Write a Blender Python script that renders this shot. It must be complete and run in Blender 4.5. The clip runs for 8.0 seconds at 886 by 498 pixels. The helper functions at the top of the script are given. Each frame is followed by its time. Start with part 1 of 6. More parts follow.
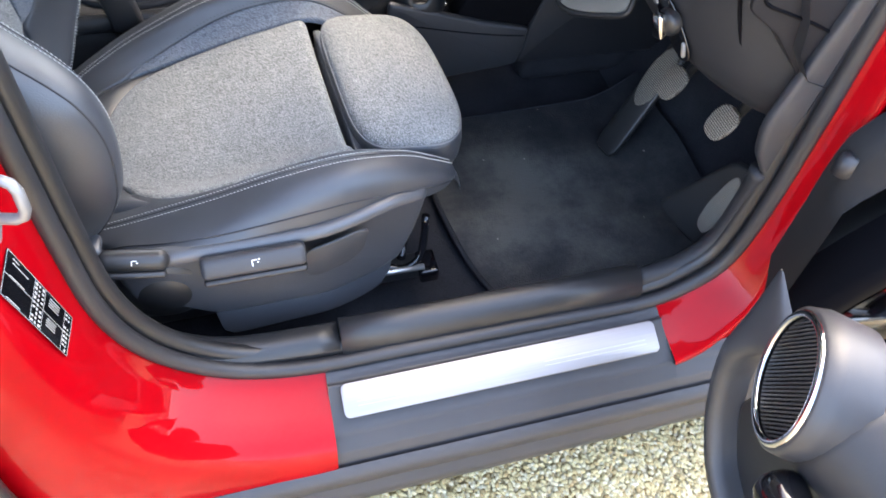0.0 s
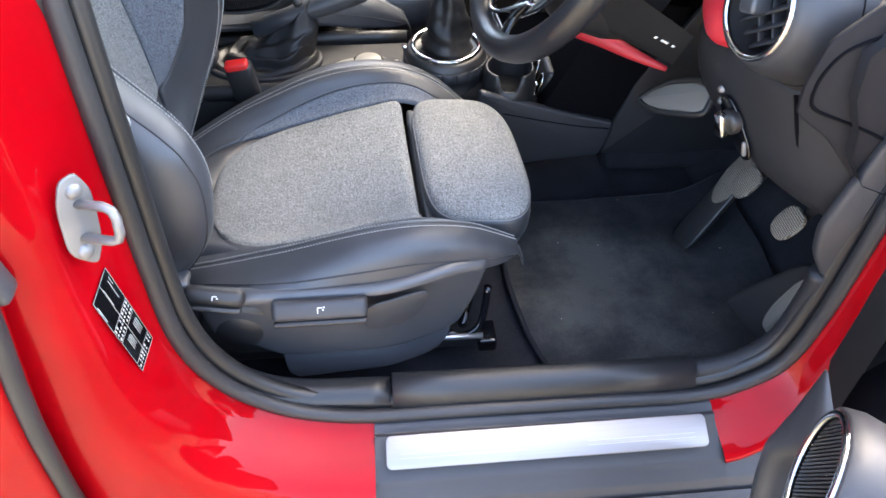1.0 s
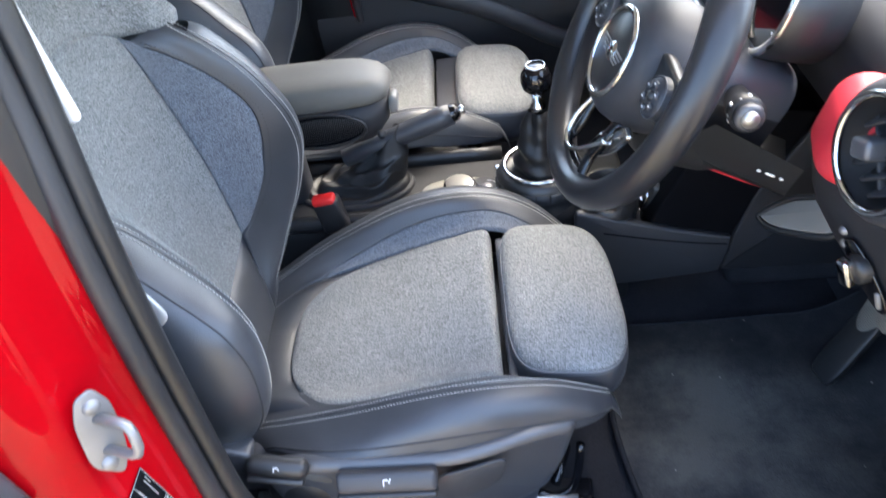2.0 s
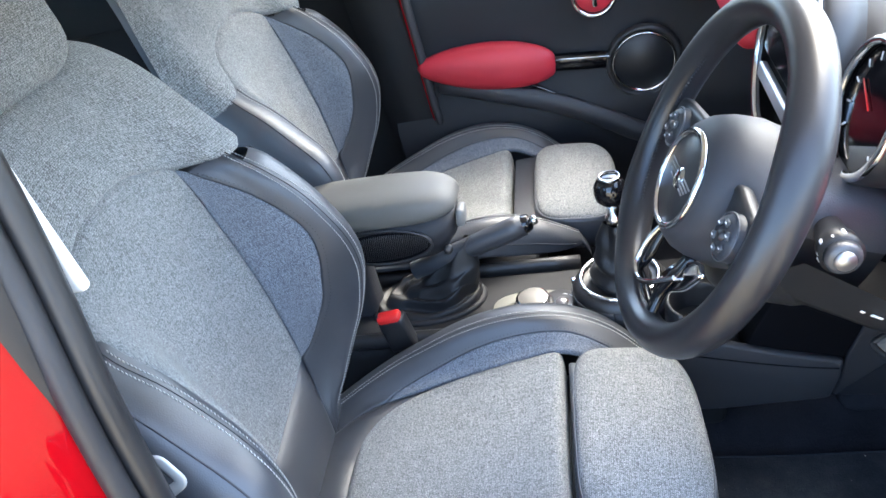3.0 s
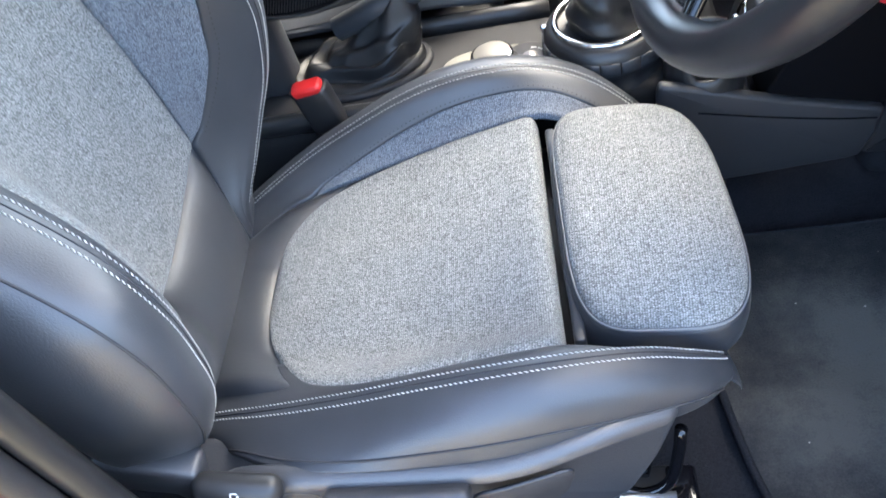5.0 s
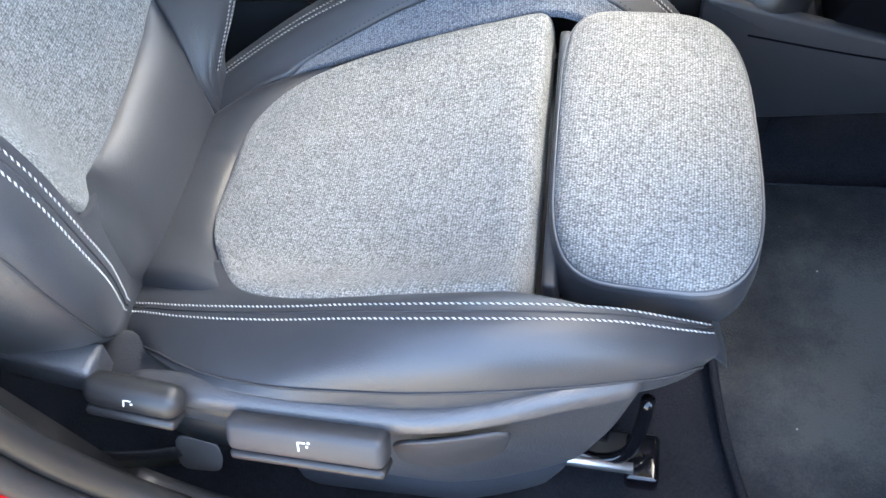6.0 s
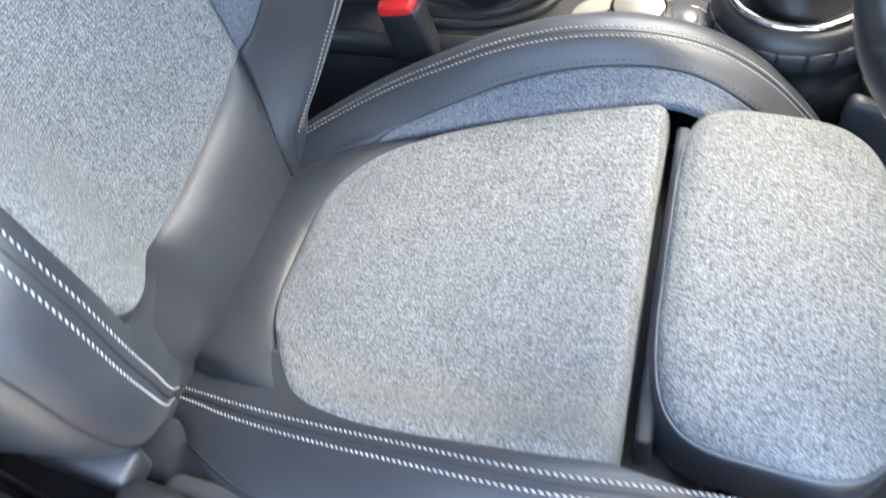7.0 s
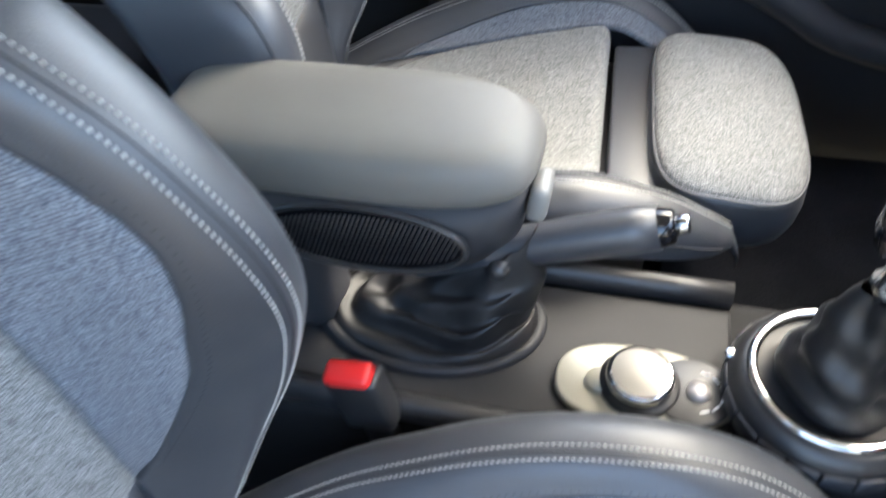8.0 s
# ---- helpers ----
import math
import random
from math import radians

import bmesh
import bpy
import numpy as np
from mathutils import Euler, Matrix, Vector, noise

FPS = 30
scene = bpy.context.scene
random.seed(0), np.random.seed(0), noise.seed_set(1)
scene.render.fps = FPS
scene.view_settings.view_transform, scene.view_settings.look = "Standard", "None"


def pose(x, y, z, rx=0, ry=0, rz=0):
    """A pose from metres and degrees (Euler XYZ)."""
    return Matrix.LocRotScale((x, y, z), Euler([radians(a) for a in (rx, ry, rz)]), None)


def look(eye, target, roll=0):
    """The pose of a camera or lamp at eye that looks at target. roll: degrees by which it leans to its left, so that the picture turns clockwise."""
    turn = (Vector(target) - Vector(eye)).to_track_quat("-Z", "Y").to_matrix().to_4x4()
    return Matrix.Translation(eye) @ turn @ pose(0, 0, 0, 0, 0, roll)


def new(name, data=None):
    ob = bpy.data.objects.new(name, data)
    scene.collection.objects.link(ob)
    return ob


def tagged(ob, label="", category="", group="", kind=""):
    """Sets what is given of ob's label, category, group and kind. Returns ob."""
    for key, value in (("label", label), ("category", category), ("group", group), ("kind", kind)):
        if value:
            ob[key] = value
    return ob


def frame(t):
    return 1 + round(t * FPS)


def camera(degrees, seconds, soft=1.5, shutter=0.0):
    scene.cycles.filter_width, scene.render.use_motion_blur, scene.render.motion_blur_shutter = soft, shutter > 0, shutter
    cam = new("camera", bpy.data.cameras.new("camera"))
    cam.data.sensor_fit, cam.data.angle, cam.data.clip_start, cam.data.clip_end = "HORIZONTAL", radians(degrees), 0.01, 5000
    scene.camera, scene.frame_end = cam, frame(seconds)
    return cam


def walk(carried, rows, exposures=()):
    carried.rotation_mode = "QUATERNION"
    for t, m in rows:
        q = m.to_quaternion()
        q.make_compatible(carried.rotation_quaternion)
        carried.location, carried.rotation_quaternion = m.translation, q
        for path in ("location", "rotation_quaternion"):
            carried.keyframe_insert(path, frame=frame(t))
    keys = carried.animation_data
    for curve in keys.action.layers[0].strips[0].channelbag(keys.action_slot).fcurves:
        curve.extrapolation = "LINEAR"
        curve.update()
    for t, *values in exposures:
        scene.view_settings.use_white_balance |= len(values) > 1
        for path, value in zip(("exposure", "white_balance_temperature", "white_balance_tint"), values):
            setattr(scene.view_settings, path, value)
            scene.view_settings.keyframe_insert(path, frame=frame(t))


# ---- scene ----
cam = camera(62.0, 8.0, soft=1.5, shutter=0.3)
PATH = [
    (0, (-0.037, -1.177, 1.277), (0.372, -0.026, -0.306), 5.8),
    (0.5, (0.004, -1.224, 1.301), (0.246, 0.071, -0.204), 3.4),
    (1, (0.017, -1.246, 1.309), (0.167, 0.131, -0.133), 1.4),
    (1.5, (0.058, -1.208, 1.322), (0.037, 0.216, -0.082), -4.0),
    (2, (0.123, -1.101, 1.333), (-0.115, 0.401, 0.035), -10.5),
    (3.5, (0.185, -0.984, 1.338), (-0.353, 0.624, 0.278), -16.3),
    (4, (0.166, -0.98, 1.295), (-0.312, 0.584, 0.143), -17.4),
    (4.5, (0.141, -0.909, 1.2), (-0.238, 0.517, -0.15), -18.4),
    (5, (0.105, -0.834, 1.122), (-0.292, 0.442, -0.366), -19.2),
    (6.3, (0.154, -0.73, 1.037), (-0.367, 0.261, -0.62), -16.8),
    (6.5, (0.145, -0.713, 1.036), (-0.402, 0.261, -0.623), -16.7),
    (7, (0.106, -0.651, 1.037), (-0.563, 0.361, -0.553), -18.3),
    (7.5, (-0.009, -0.518, 1.114), (-0.637, 0.558, -0.451), -17.2),
    (8, (-0.037, -0.374, 1.088), (-0.482, 0.919, -0.373), -6.7),
]
walk(cam, [(t, look(eye, target, roll)) for t, eye, target, roll in PATH],
     exposures=[(0.0, 4.07, 7500, 11), (1.0, 3.97, 7350, 11), (2.0, 3.85, 6900, 9), (3.5, 4.15, 6550, 6), (4.0, 4.08, 6550, 6), (5.0, 4.26, 6950, 7), (6.5, 4.42, 7050, 6), (7.0, 4.35, 7150, 5), (7.5, 4.14, 6900, 6), (8.0, 4.15, 7000, 6)])

# ---- light ----
SUN_EL, SUN_AZ = 54.0, 40.0
world = bpy.data.worlds.new("sky")
scene.world = world
world.use_nodes = True
wn = world.node_tree
sky = wn.nodes.new("ShaderNodeTexSky")
sky.sky_type, sky.sun_disc = "NISHITA", False
sky.sun_elevation, sky.sun_rotation = radians(SUN_EL), radians(SUN_AZ)
sky.air_density, sky.dust_density, sky.ozone_density = 1.0, 2.5, 2.5
wn.links.new(sky.outputs["Color"], wn.nodes["Background"].inputs["Color"])
wn.nodes["Background"].inputs["Strength"].default_value = 0.15
sun = new("sun", bpy.data.lights.new("sun", "SUN"))
sun.data.energy, sun.data.angle, sun.data.color = 0.36, radians(50.0), (1.0, 0.88, 0.70)
sun_dir = Vector((math.sin(radians(SUN_AZ)) * math.cos(radians(SUN_EL)), math.cos(radians(SUN_AZ)) * math.cos(radians(SUN_EL)), math.sin(radians(SUN_EL))))
sun.rotation_euler = sun_dir.to_track_quat("Z", "Y").to_euler()


# ---- materials ----
def principled(name, color, rough=0.5, metal=0.0, coat=0.0, spec=0.5):
    m = bpy.data.materials.new(name)
    m.use_nodes = True
    b = m.node_tree.nodes["Principled BSDF"]
    b.inputs["Base Color"].default_value = (*color, 1)
    b.inputs["Roughness"].default_value = rough
    b.inputs["Metallic"].default_value = metal
    b.inputs["Coat Weight"].default_value = coat
    b.inputs["Coat Roughness"].default_value = 0.05
    b.inputs["Specular IOR Level"].default_value = spec
    return m, m.node_tree, b


def node(nt, kind, **values):
    n = nt.nodes.new(kind)
    for key, value in values.items():
        if key in n.inputs:
            n.inputs[key].default_value = value
    return n


def coords(nt, uv=False, scale=(1, 1, 1)):
    src = nt.nodes.new("ShaderNodeTexCoord")
    mp = nt.nodes.new("ShaderNodeMapping")
    mp.inputs["Scale"].default_value = scale
    nt.links.new(src.outputs["UV" if uv else "Object"], mp.inputs["Vector"])
    return mp.outputs["Vector"]


def noise_tex(nt, vec, scale, detail=3.0, rough=0.55):
    n = node(nt, "ShaderNodeTexNoise", Scale=scale, Detail=detail, Roughness=rough)
    nt.links.new(vec, n.inputs["Vector"])
    return n.outputs["Fac"]


def ramp(nt, fac, stops):
    r = nt.nodes.new("ShaderNodeValToRGB")
    while len(r.color_ramp.elements) < len(stops):
        r.color_ramp.elements.new(0.5)
    for e, (p, c) in zip(r.color_ramp.elements, stops):
        e.position, e.color = p, (*c, 1) if len(c) == 3 else c
    nt.links.new(fac, r.inputs["Fac"])
    return r.outputs["Color"]


def bump(nt, b, height, strength, distance):
    n = node(nt, "ShaderNodeBump", Strength=strength, Distance=distance)
    nt.links.new(height, n.inputs["Height"])
    nt.links.new(n.outputs["Normal"], b.inputs["Normal"])


def math_node(nt, op, a, c):
    n = nt.nodes.new("ShaderNodeMath")
    n.operation = op
    for i, v in enumerate((a, c)):
        if isinstance(v, (int, float)):
            n.inputs[i].default_value = v
        else:
            nt.links.new(v, n.inputs[i])
    return n.outputs[0]


def grainy(name, color, rough, grain=900.0, depth=0.0004, vary=0.12, metal=0.0, coat=0.0, spec=0.5, strength=0.35):
    """A moulded or painted surface with fine grain and faint large-scale unevenness."""
    m, nt, b = principled(name, color, rough, metal, coat, spec)
    v = coords(nt)
    big = noise_tex(nt, v, 7.0, 4.0)
    lo = tuple(c * (1 - vary) for c in color)
    hi = tuple(min(1.0, c * (1 + vary)) for c in color)
    nt.links.new(ramp(nt, big, [(0.3, lo), (0.7, hi)]), b.inputs["Base Color"])
    r = math_node(nt, "MULTIPLY_ADD", big, 0.16)
    r.node.inputs[2].default_value = rough - 0.08
    nt.links.new(r, b.inputs["Roughness"])
    if grain:
        bump(nt, b, noise_tex(nt, v, grain, 2.0), strength, depth)
    return m


def woven(name, dark, light):
    """Melange cloth: crossing yarns of uneven tone, in UV metres."""
    m, nt, b = principled(name, light, 0.9, spec=0.15)
    b.inputs["Sheen Weight"].default_value = 0.12
    b.inputs["Sheen Roughness"].default_value = 0.5
    v = coords(nt, True)
    knit = coords(nt, True, (430, 660, 1))
    cell = node(nt, "ShaderNodeTexVoronoi", Scale=1.0, Randomness=0.48)
    nt.links.new(knit, cell.inputs["Vector"])
    shade = nt.nodes.new("ShaderNodeSeparateColor")
    nt.links.new(cell.outputs["Color"], shade.inputs["Color"])
    yarn = math_node(nt, "SUBTRACT", 0.66, math_node(nt, "MULTIPLY", cell.outputs["Distance"], 0.72))
    weft = noise_tex(nt, coords(nt, True, (520, 26, 1)), 1.0, 2.0)
    warp = noise_tex(nt, coords(nt, True, (24, 460, 1)), 1.0, 2.0)
    cloud = noise_tex(nt, v, 14.0, 3.0)
    tone = math_node(nt, "ADD", yarn, math_node(nt, "MULTIPLY", weft, 0.20))
    tone = math_node(nt, "ADD", tone, math_node(nt, "MULTIPLY", warp, 0.20))
    tone = math_node(nt, "ADD", tone, math_node(nt, "MULTIPLY", shade.outputs[0], 0.10))
    tone = math_node(nt, "ADD", tone, math_node(nt, "MULTIPLY", cloud, 0.06))
    nt.links.new(ramp(nt, tone, [(0.38, dark), (0.66, tuple(0.56 * p + 0.44 * q for p, q in zip(dark, light))), (0.90, light)]), b.inputs["Base Color"])
    bump(nt, b, math_node(nt, "ADD", yarn, math_node(nt, "MULTIPLY", weft, 0.4)), 0.7, 0.0014)
    return m


CLOTH = woven("grey_melange_cloth", (0.060, 0.062, 0.062), (0.372, 0.383, 0.376))
CLOTH_SIDE = woven("blue_grey_cloth", (0.048, 0.055, 0.068), (0.255, 0.278, 0.312))
LEATHER = grainy("black_leather", (0.026, 0.029, 0.035), 0.43, 700.0, 0.0006, 0.2, spec=0.68)
LEATHER.node_tree.nodes["Principled BSDF"].inputs["Sheen Weight"].default_value = 0.035
LEATHER.node_tree.nodes["Principled BSDF"].inputs["Sheen Roughness"].default_value = 0.35
LEATHER_SMOOTH = grainy("dark_leather_wheel", (0.014, 0.014, 0.016), 0.31, 900.0, 0.0003, 0.2, spec=0.42)
PIPING = principled("pale_thread", (0.46, 0.46, 0.44), 0.7)[0]
DULL_STEEL = grainy("dull_grey_steel", (0.22, 0.218, 0.22), 0.5, 300.0, 0.0002, 0.25, metal=0.7)
HUB = grainy("soft_hub_skin", (0.024, 0.025, 0.029), 0.58, 900.0, 0.0004, 0.1, spec=0.35)
MATTE = grainy("matte_black_cladding", (0.012, 0.012, 0.0125), 0.8, 600.0, 0.0005, 0.2, spec=0.2)
TRAY = grainy("matte_tray_plastic", (0.015, 0.015, 0.0165), 0.6, 900.0, 0.0006, 0.12, spec=0.28)
# Near-black and dull; also carries the painted shade of the opening under the dashboard.
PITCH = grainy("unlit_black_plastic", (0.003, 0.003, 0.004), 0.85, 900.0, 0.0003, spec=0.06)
DASH = grainy("dashboard_skin", (0.0125, 0.0132, 0.0160), 0.58, 1000.0, 0.0005, 0.12, spec=0.38)
DASH_DARK = grainy("dark_dashboard_skin", (0.008, 0.008, 0.010), 0.66, 1000.0, 0.0005, 0.12, spec=0.2)
PALE_PLASTIC = grainy("pale_grey_plastic", (0.15, 0.148, 0.14), 0.40, 900.0, 0.0003)
LABEL_PRINT = principled("label_print", (0.42, 0.42, 0.40), 0.6)[0]
# Lid vinyl; the base is raised and warmed to carry the highlight on its top.
VINYL = grainy("warm_lit_vinyl", (0.104, 0.100, 0.090), 0.54, 800.0, 0.0005, 0.15, spec=0.35)
CHAMPAGNE = grainy("satin_champagne_plastic", (0.30, 0.285, 0.235), 0.40, 900.0, 0.0002, 0.1, metal=0.4)
DIAL_FACE = grainy("satin_dial_face", (0.23, 0.215, 0.19), 0.45, 900.0, 0.0002, 0.1, metal=0.3)
BOOT = grainy("soft_boot_leather", (0.008, 0.008, 0.009), 0.46, 500.0, 0.0006, 0.25, spec=0.4)
DARK_THREAD = principled("dark_thread", (0.02, 0.021, 0.025), 0.7)[0]
PIPE_GREY = principled("grey_piping", (0.13, 0.135, 0.14), 0.6)[0]
PLASTIC = grainy("black_grained_plastic", (0.026, 0.027, 0.031), 0.47, 1100.0, 0.0005)
PLASTIC_GREY = grainy("charcoal_plastic", (0.036, 0.038, 0.044), 0.42, 650.0, 0.0008, spec=0.85, strength=0.5)
PLASTIC_DARK = grainy("deep_black_plastic", (0.014, 0.014, 0.015), 0.42, 900.0, 0.0003)
GLOSS = principled("piano_black", (0.004, 0.004, 0.005), 0.08)[0]
RUBBER = grainy("door_rubber", (0.018, 0.018, 0.020), 0.5, 500.0, 0.0005, 0.2)
CLADDING = grainy("grey_black_cladding", (0.030, 0.030, 0.033), 0.55, 900.0, 0.0005, 0.15)
CHROME = principled("chrome", (0.58, 0.59, 0.60), 0.09, 1.0)[0]
ALLOY = grainy("pale_tongue_metal", (0.46, 0.47, 0.47), 0.4, 300.0, 0.0002, 0.15, metal=0.35)
STEEL = grainy("galvanised_steel", (0.50, 0.51, 0.52), 0.45, 300.0, 0.0002, 0.15, metal=1.0)
RED_PLASTIC = grainy("red_button", (0.62, 0.02, 0.02), 0.4, 0)
RED_TRIM = grainy("red_grained_trim", (0.44, 0.020, 0.034), 0.5, 900.0, 0.0004, 0.1)
WHITE = principled("white_print", (0.75, 0.75, 0.75), 0.6)[0]
CREAM = grainy("white_headliner", (0.72, 0.72, 0.70), 0.8, 600.0, 0.0005, 0.05)


def red_paint():
    m, nt, b = principled("red_car_paint", (0.38, 0.0010, 0.005), 0.45, 0.0, 0.34, 0.03)
    b.inputs["Coat Roughness"].default_value = 0.02
    v = coords(nt)
    n = noise_tex(nt, v, 9.0, 4.0)
    nt.links.new(ramp(nt, n, [(0.3, (0.265, 0.0006, 0.0034)), (0.7, (0.320, 0.0009, 0.0045))]), b.inputs["Base Color"])
    bump(nt, b, noise_tex(nt, v, 22.0, 3.0), 0.05, 0.004)
    return m


def brushed():
    m, nt, b = principled("brushed_aluminium", (0.45, 0.44, 0.44), 0.5, 1.0)
    n = noise_tex(nt, coords(nt, False, (6, 900, 900)), 1.0, 3.0)
    nt.links.new(ramp(nt, n, [(0.2, (0.285, 0.272, 0.275)), (0.8, (0.335, 0.322, 0.322))]), b.inputs["Base Color"])
    bump(nt, b, n, 0.06, 0.0003)
    return m


def carpet(name, dark, light):
    m, nt, b = principled(name, dark, 0.95, spec=0.1)
    v = coords(nt)
    big = noise_tex(nt, v, 6.0, 5.0, 0.6)
    fine = noise_tex(nt, v, 420.0, 2.0)
    tone = math_node(nt, "ADD", math_node(nt, "MULTIPLY", big, 0.7), math_node(nt, "MULTIPLY", fine, 0.35))
    nt.links.new(ramp(nt, tone, [(0.35, dark), (0.72, light)]), b.inputs["Base Color"])
    bump(nt, b, fine, 0.8, 0.002)
    return m


# Render for the added walls that hide the low bright sky.
HORIZON_WALL = grainy("horizon_wall_render", (0.55, 0.52, 0.47), 0.85, 60.0, 0.004, 0.15)
RED = red_paint()
BRUSHED = brushed()
CARPET = carpet("black_carpet", (0.010, 0.011, 0.014), (0.030, 0.031, 0.036))


def worn_pile(name):
    """Velour with a trodden, dusty patch and stray pale specks."""
    m, nt, b = principled(name, (0.04, 0.04, 0.045), 0.95, spec=0.1)
    v = coords(nt)
    dist = nt.nodes.new("ShaderNodeVectorMath")
    dist.operation = "DISTANCE"
    dist.inputs[1].default_value = (0.42, -0.40, 0.29)
    nt.links.new(v, dist.inputs[0])
    big = noise_tex(nt, v, 9.0, 5.0, 0.65)
    fine = noise_tex(nt, v, 420.0, 2.0)
    worn = math_node(nt, "SUBTRACT", math_node(nt, "MULTIPLY", big, 1.3), math_node(nt, "MULTIPLY", dist.outputs["Value"], 1.9))
    tone = math_node(nt, "ADD", worn, math_node(nt, "MULTIPLY", fine, 0.30))
    base = ramp(nt, tone, [(0.15, (0.017, 0.018, 0.021)), (0.45, (0.034, 0.034, 0.035)), (0.78, (0.076, 0.074, 0.067))])
    speck = node(nt, "ShaderNodeTexVoronoi", Scale=26.0)
    nt.links.new(v, speck.inputs["Vector"])
    dots = ramp(nt, speck.outputs["Distance"], [(0.025, (1, 1, 1)), (0.04, (0, 0, 0))])
    mix = nt.nodes.new("ShaderNodeMix")
    mix.data_type = "RGBA"
    nt.links.new(dots, mix.inputs[0])
    nt.links.new(base, mix.inputs[6])
    mix.inputs[7].default_value = (0.30, 0.28, 0.24, 1)
    nt.links.new(mix.outputs[2], b.inputs["Base Color"])
    bump(nt, b, fine, 0.8, 0.002)
    return m


def pedal_mesh():
    """Worn metal with a fine crossed knurl."""
    m, nt, b = principled("knurled_pedal_metal", (0.42, 0.39, 0.34), 0.5, 0.6)
    v = coords(nt)
    heights = []
    for axis in ("Y", "Z"):
        w = nt.nodes.new("ShaderNodeTexWave")
        w.bands_direction = axis
        w.inputs["Scale"].default_value = 110.0
        nt.links.new(v, w.inputs["Vector"])
        heights.append(w.outputs["Fac"])
    both = math_node(nt, "MULTIPLY", heights[0], heights[1])
    nt.links.new(ramp(nt, both, [(0.1, (0.10, 0.09, 0.08)), (0.6, (0.46, 0.43, 0.37))]), b.inputs["Base Color"])
    bump(nt, b, both, 0.7, 0.002)
    return m


def glass():
    m, nt, b = principled("window_glass", (0.9, 0.95, 0.93), 0.0)
    b.inputs["Transmission Weight"].default_value = 1.0
    b.inputs["IOR"].default_value = 1.1
    return m


MAT_PILE = worn_pile("black_velour_mat")
PEDAL_METAL = pedal_mesh()
GLASS = glass()


def pebbles():
    m, nt, b = principled("washed_gravel", (0.4, 0.34, 0.22), 0.7)
    info = nt.nodes.new("ShaderNodeNewGeometry")
    nt.links.new(ramp(nt, info.outputs["Random Per Island"], [(0.0, (0.33, 0.23, 0.10)), (0.25, (0.46, 0.36, 0.17)), (0.6, (0.54, 0.44, 0.23)), (0.85, (0.56, 0.49, 0.33)), (1.0, (0.38, 0.31, 0.18))]), b.inputs["Base Color"])
    bump(nt, b, noise_tex(nt, coords(nt), 300.0, 3.0), 0.3, 0.002)
    return m


def gravel_bed():
    m, nt, b = principled("gravel_bed", (0.33, 0.28, 0.18), 0.9)
    v = coords(nt)
    vor = node(nt, "ShaderNodeTexVoronoi", Scale=95.0)
    nt.links.new(v, vor.inputs["Vector"])
    sep = nt.nodes.new("ShaderNodeSeparateColor")
    nt.links.new(vor.outputs["Color"], sep.inputs["Color"])
    nt.links.new(ramp(nt, sep.outputs[0], [(0.0, (0.28, 0.19, 0.08)), (0.4, (0.52, 0.41, 0.22)), (1.0, (0.66, 0.57, 0.40))]), b.inputs["Base Color"])
    bump(nt, b, vor.outputs["Distance"], 0.9, 0.01)
    return m


PEBBLES, BED = pebbles(), gravel_bed()


# ---- building helpers ----
def thing(name, label, category, at=(0, 0, 0), group="", kind=""):
    ob = new(name)
    ob.location = at
    ob.empty_display_size = 0.05
    return tagged(ob, label, category, group, kind)


def part(name, bm, material, parent, label="", smooth=True):
    me = bpy.data.meshes.new(name)
    bm.to_mesh(me)
    bm.free()
    me.materials.append(material)
    if smooth:
        for p in me.polygons:
            p.use_smooth = True
    ob = new(name, me)
    ob.parent = parent
    if label:
        ob["label"] = label
    return ob


def solo(name, bm, material, label, category, kind="", group="", smooth=True):
    ob = part(name, bm, material, None, "", smooth)
    return tagged(ob, label, category, group, kind)


def spline(pts, n):
    """Catmull-Rom through the points, n samples."""
    p = [Vector(q) for q in pts]
    p = [p[0] * 2 - p[1]] + p + [p[-1] * 2 - p[-2]]
    out = []
    segs = len(p) - 3
    for k in range(n):
        f = k / (n - 1) * segs
        i = min(int(f), segs - 1)
        t = f - i
        a, b, c, d = p[i:i + 4]
        out.append(0.5 * ((2 * b) + (c - a) * t + (2 * a - 5 * b + 4 * c - d) * t * t + (3 * b - a - 3 * c + d) * t ** 3))
    return out


def lerp_table(table, x):
    """Smooth interpolation in rows of (x, value...)."""
    if x <= table[0][0]:
        return table[0][1:]
    for i in range(len(table) - 1):
        a, b = table[i], table[i + 1]
        if x <= b[0]:
            p = table[i - 1] if i else a
            q = table[i + 2] if i + 2 < len(table) else b
            h = b[0] - a[0]
            t = (x - a[0]) / h
            res = []
            for k in range(1, len(a)):
                ma = (b[k] - p[k]) / (b[0] - p[0]) * h
                mb = (q[k] - a[k]) / (q[0] - a[0]) * h
                res.append((2 * t ** 3 - 3 * t * t + 1) * a[k] + (t ** 3 - 2 * t * t + t) * ma + (-2 * t ** 3 + 3 * t * t) * b[k] + (t ** 3 - t * t) * mb)
            return tuple(res)
    return table[-1][1:]


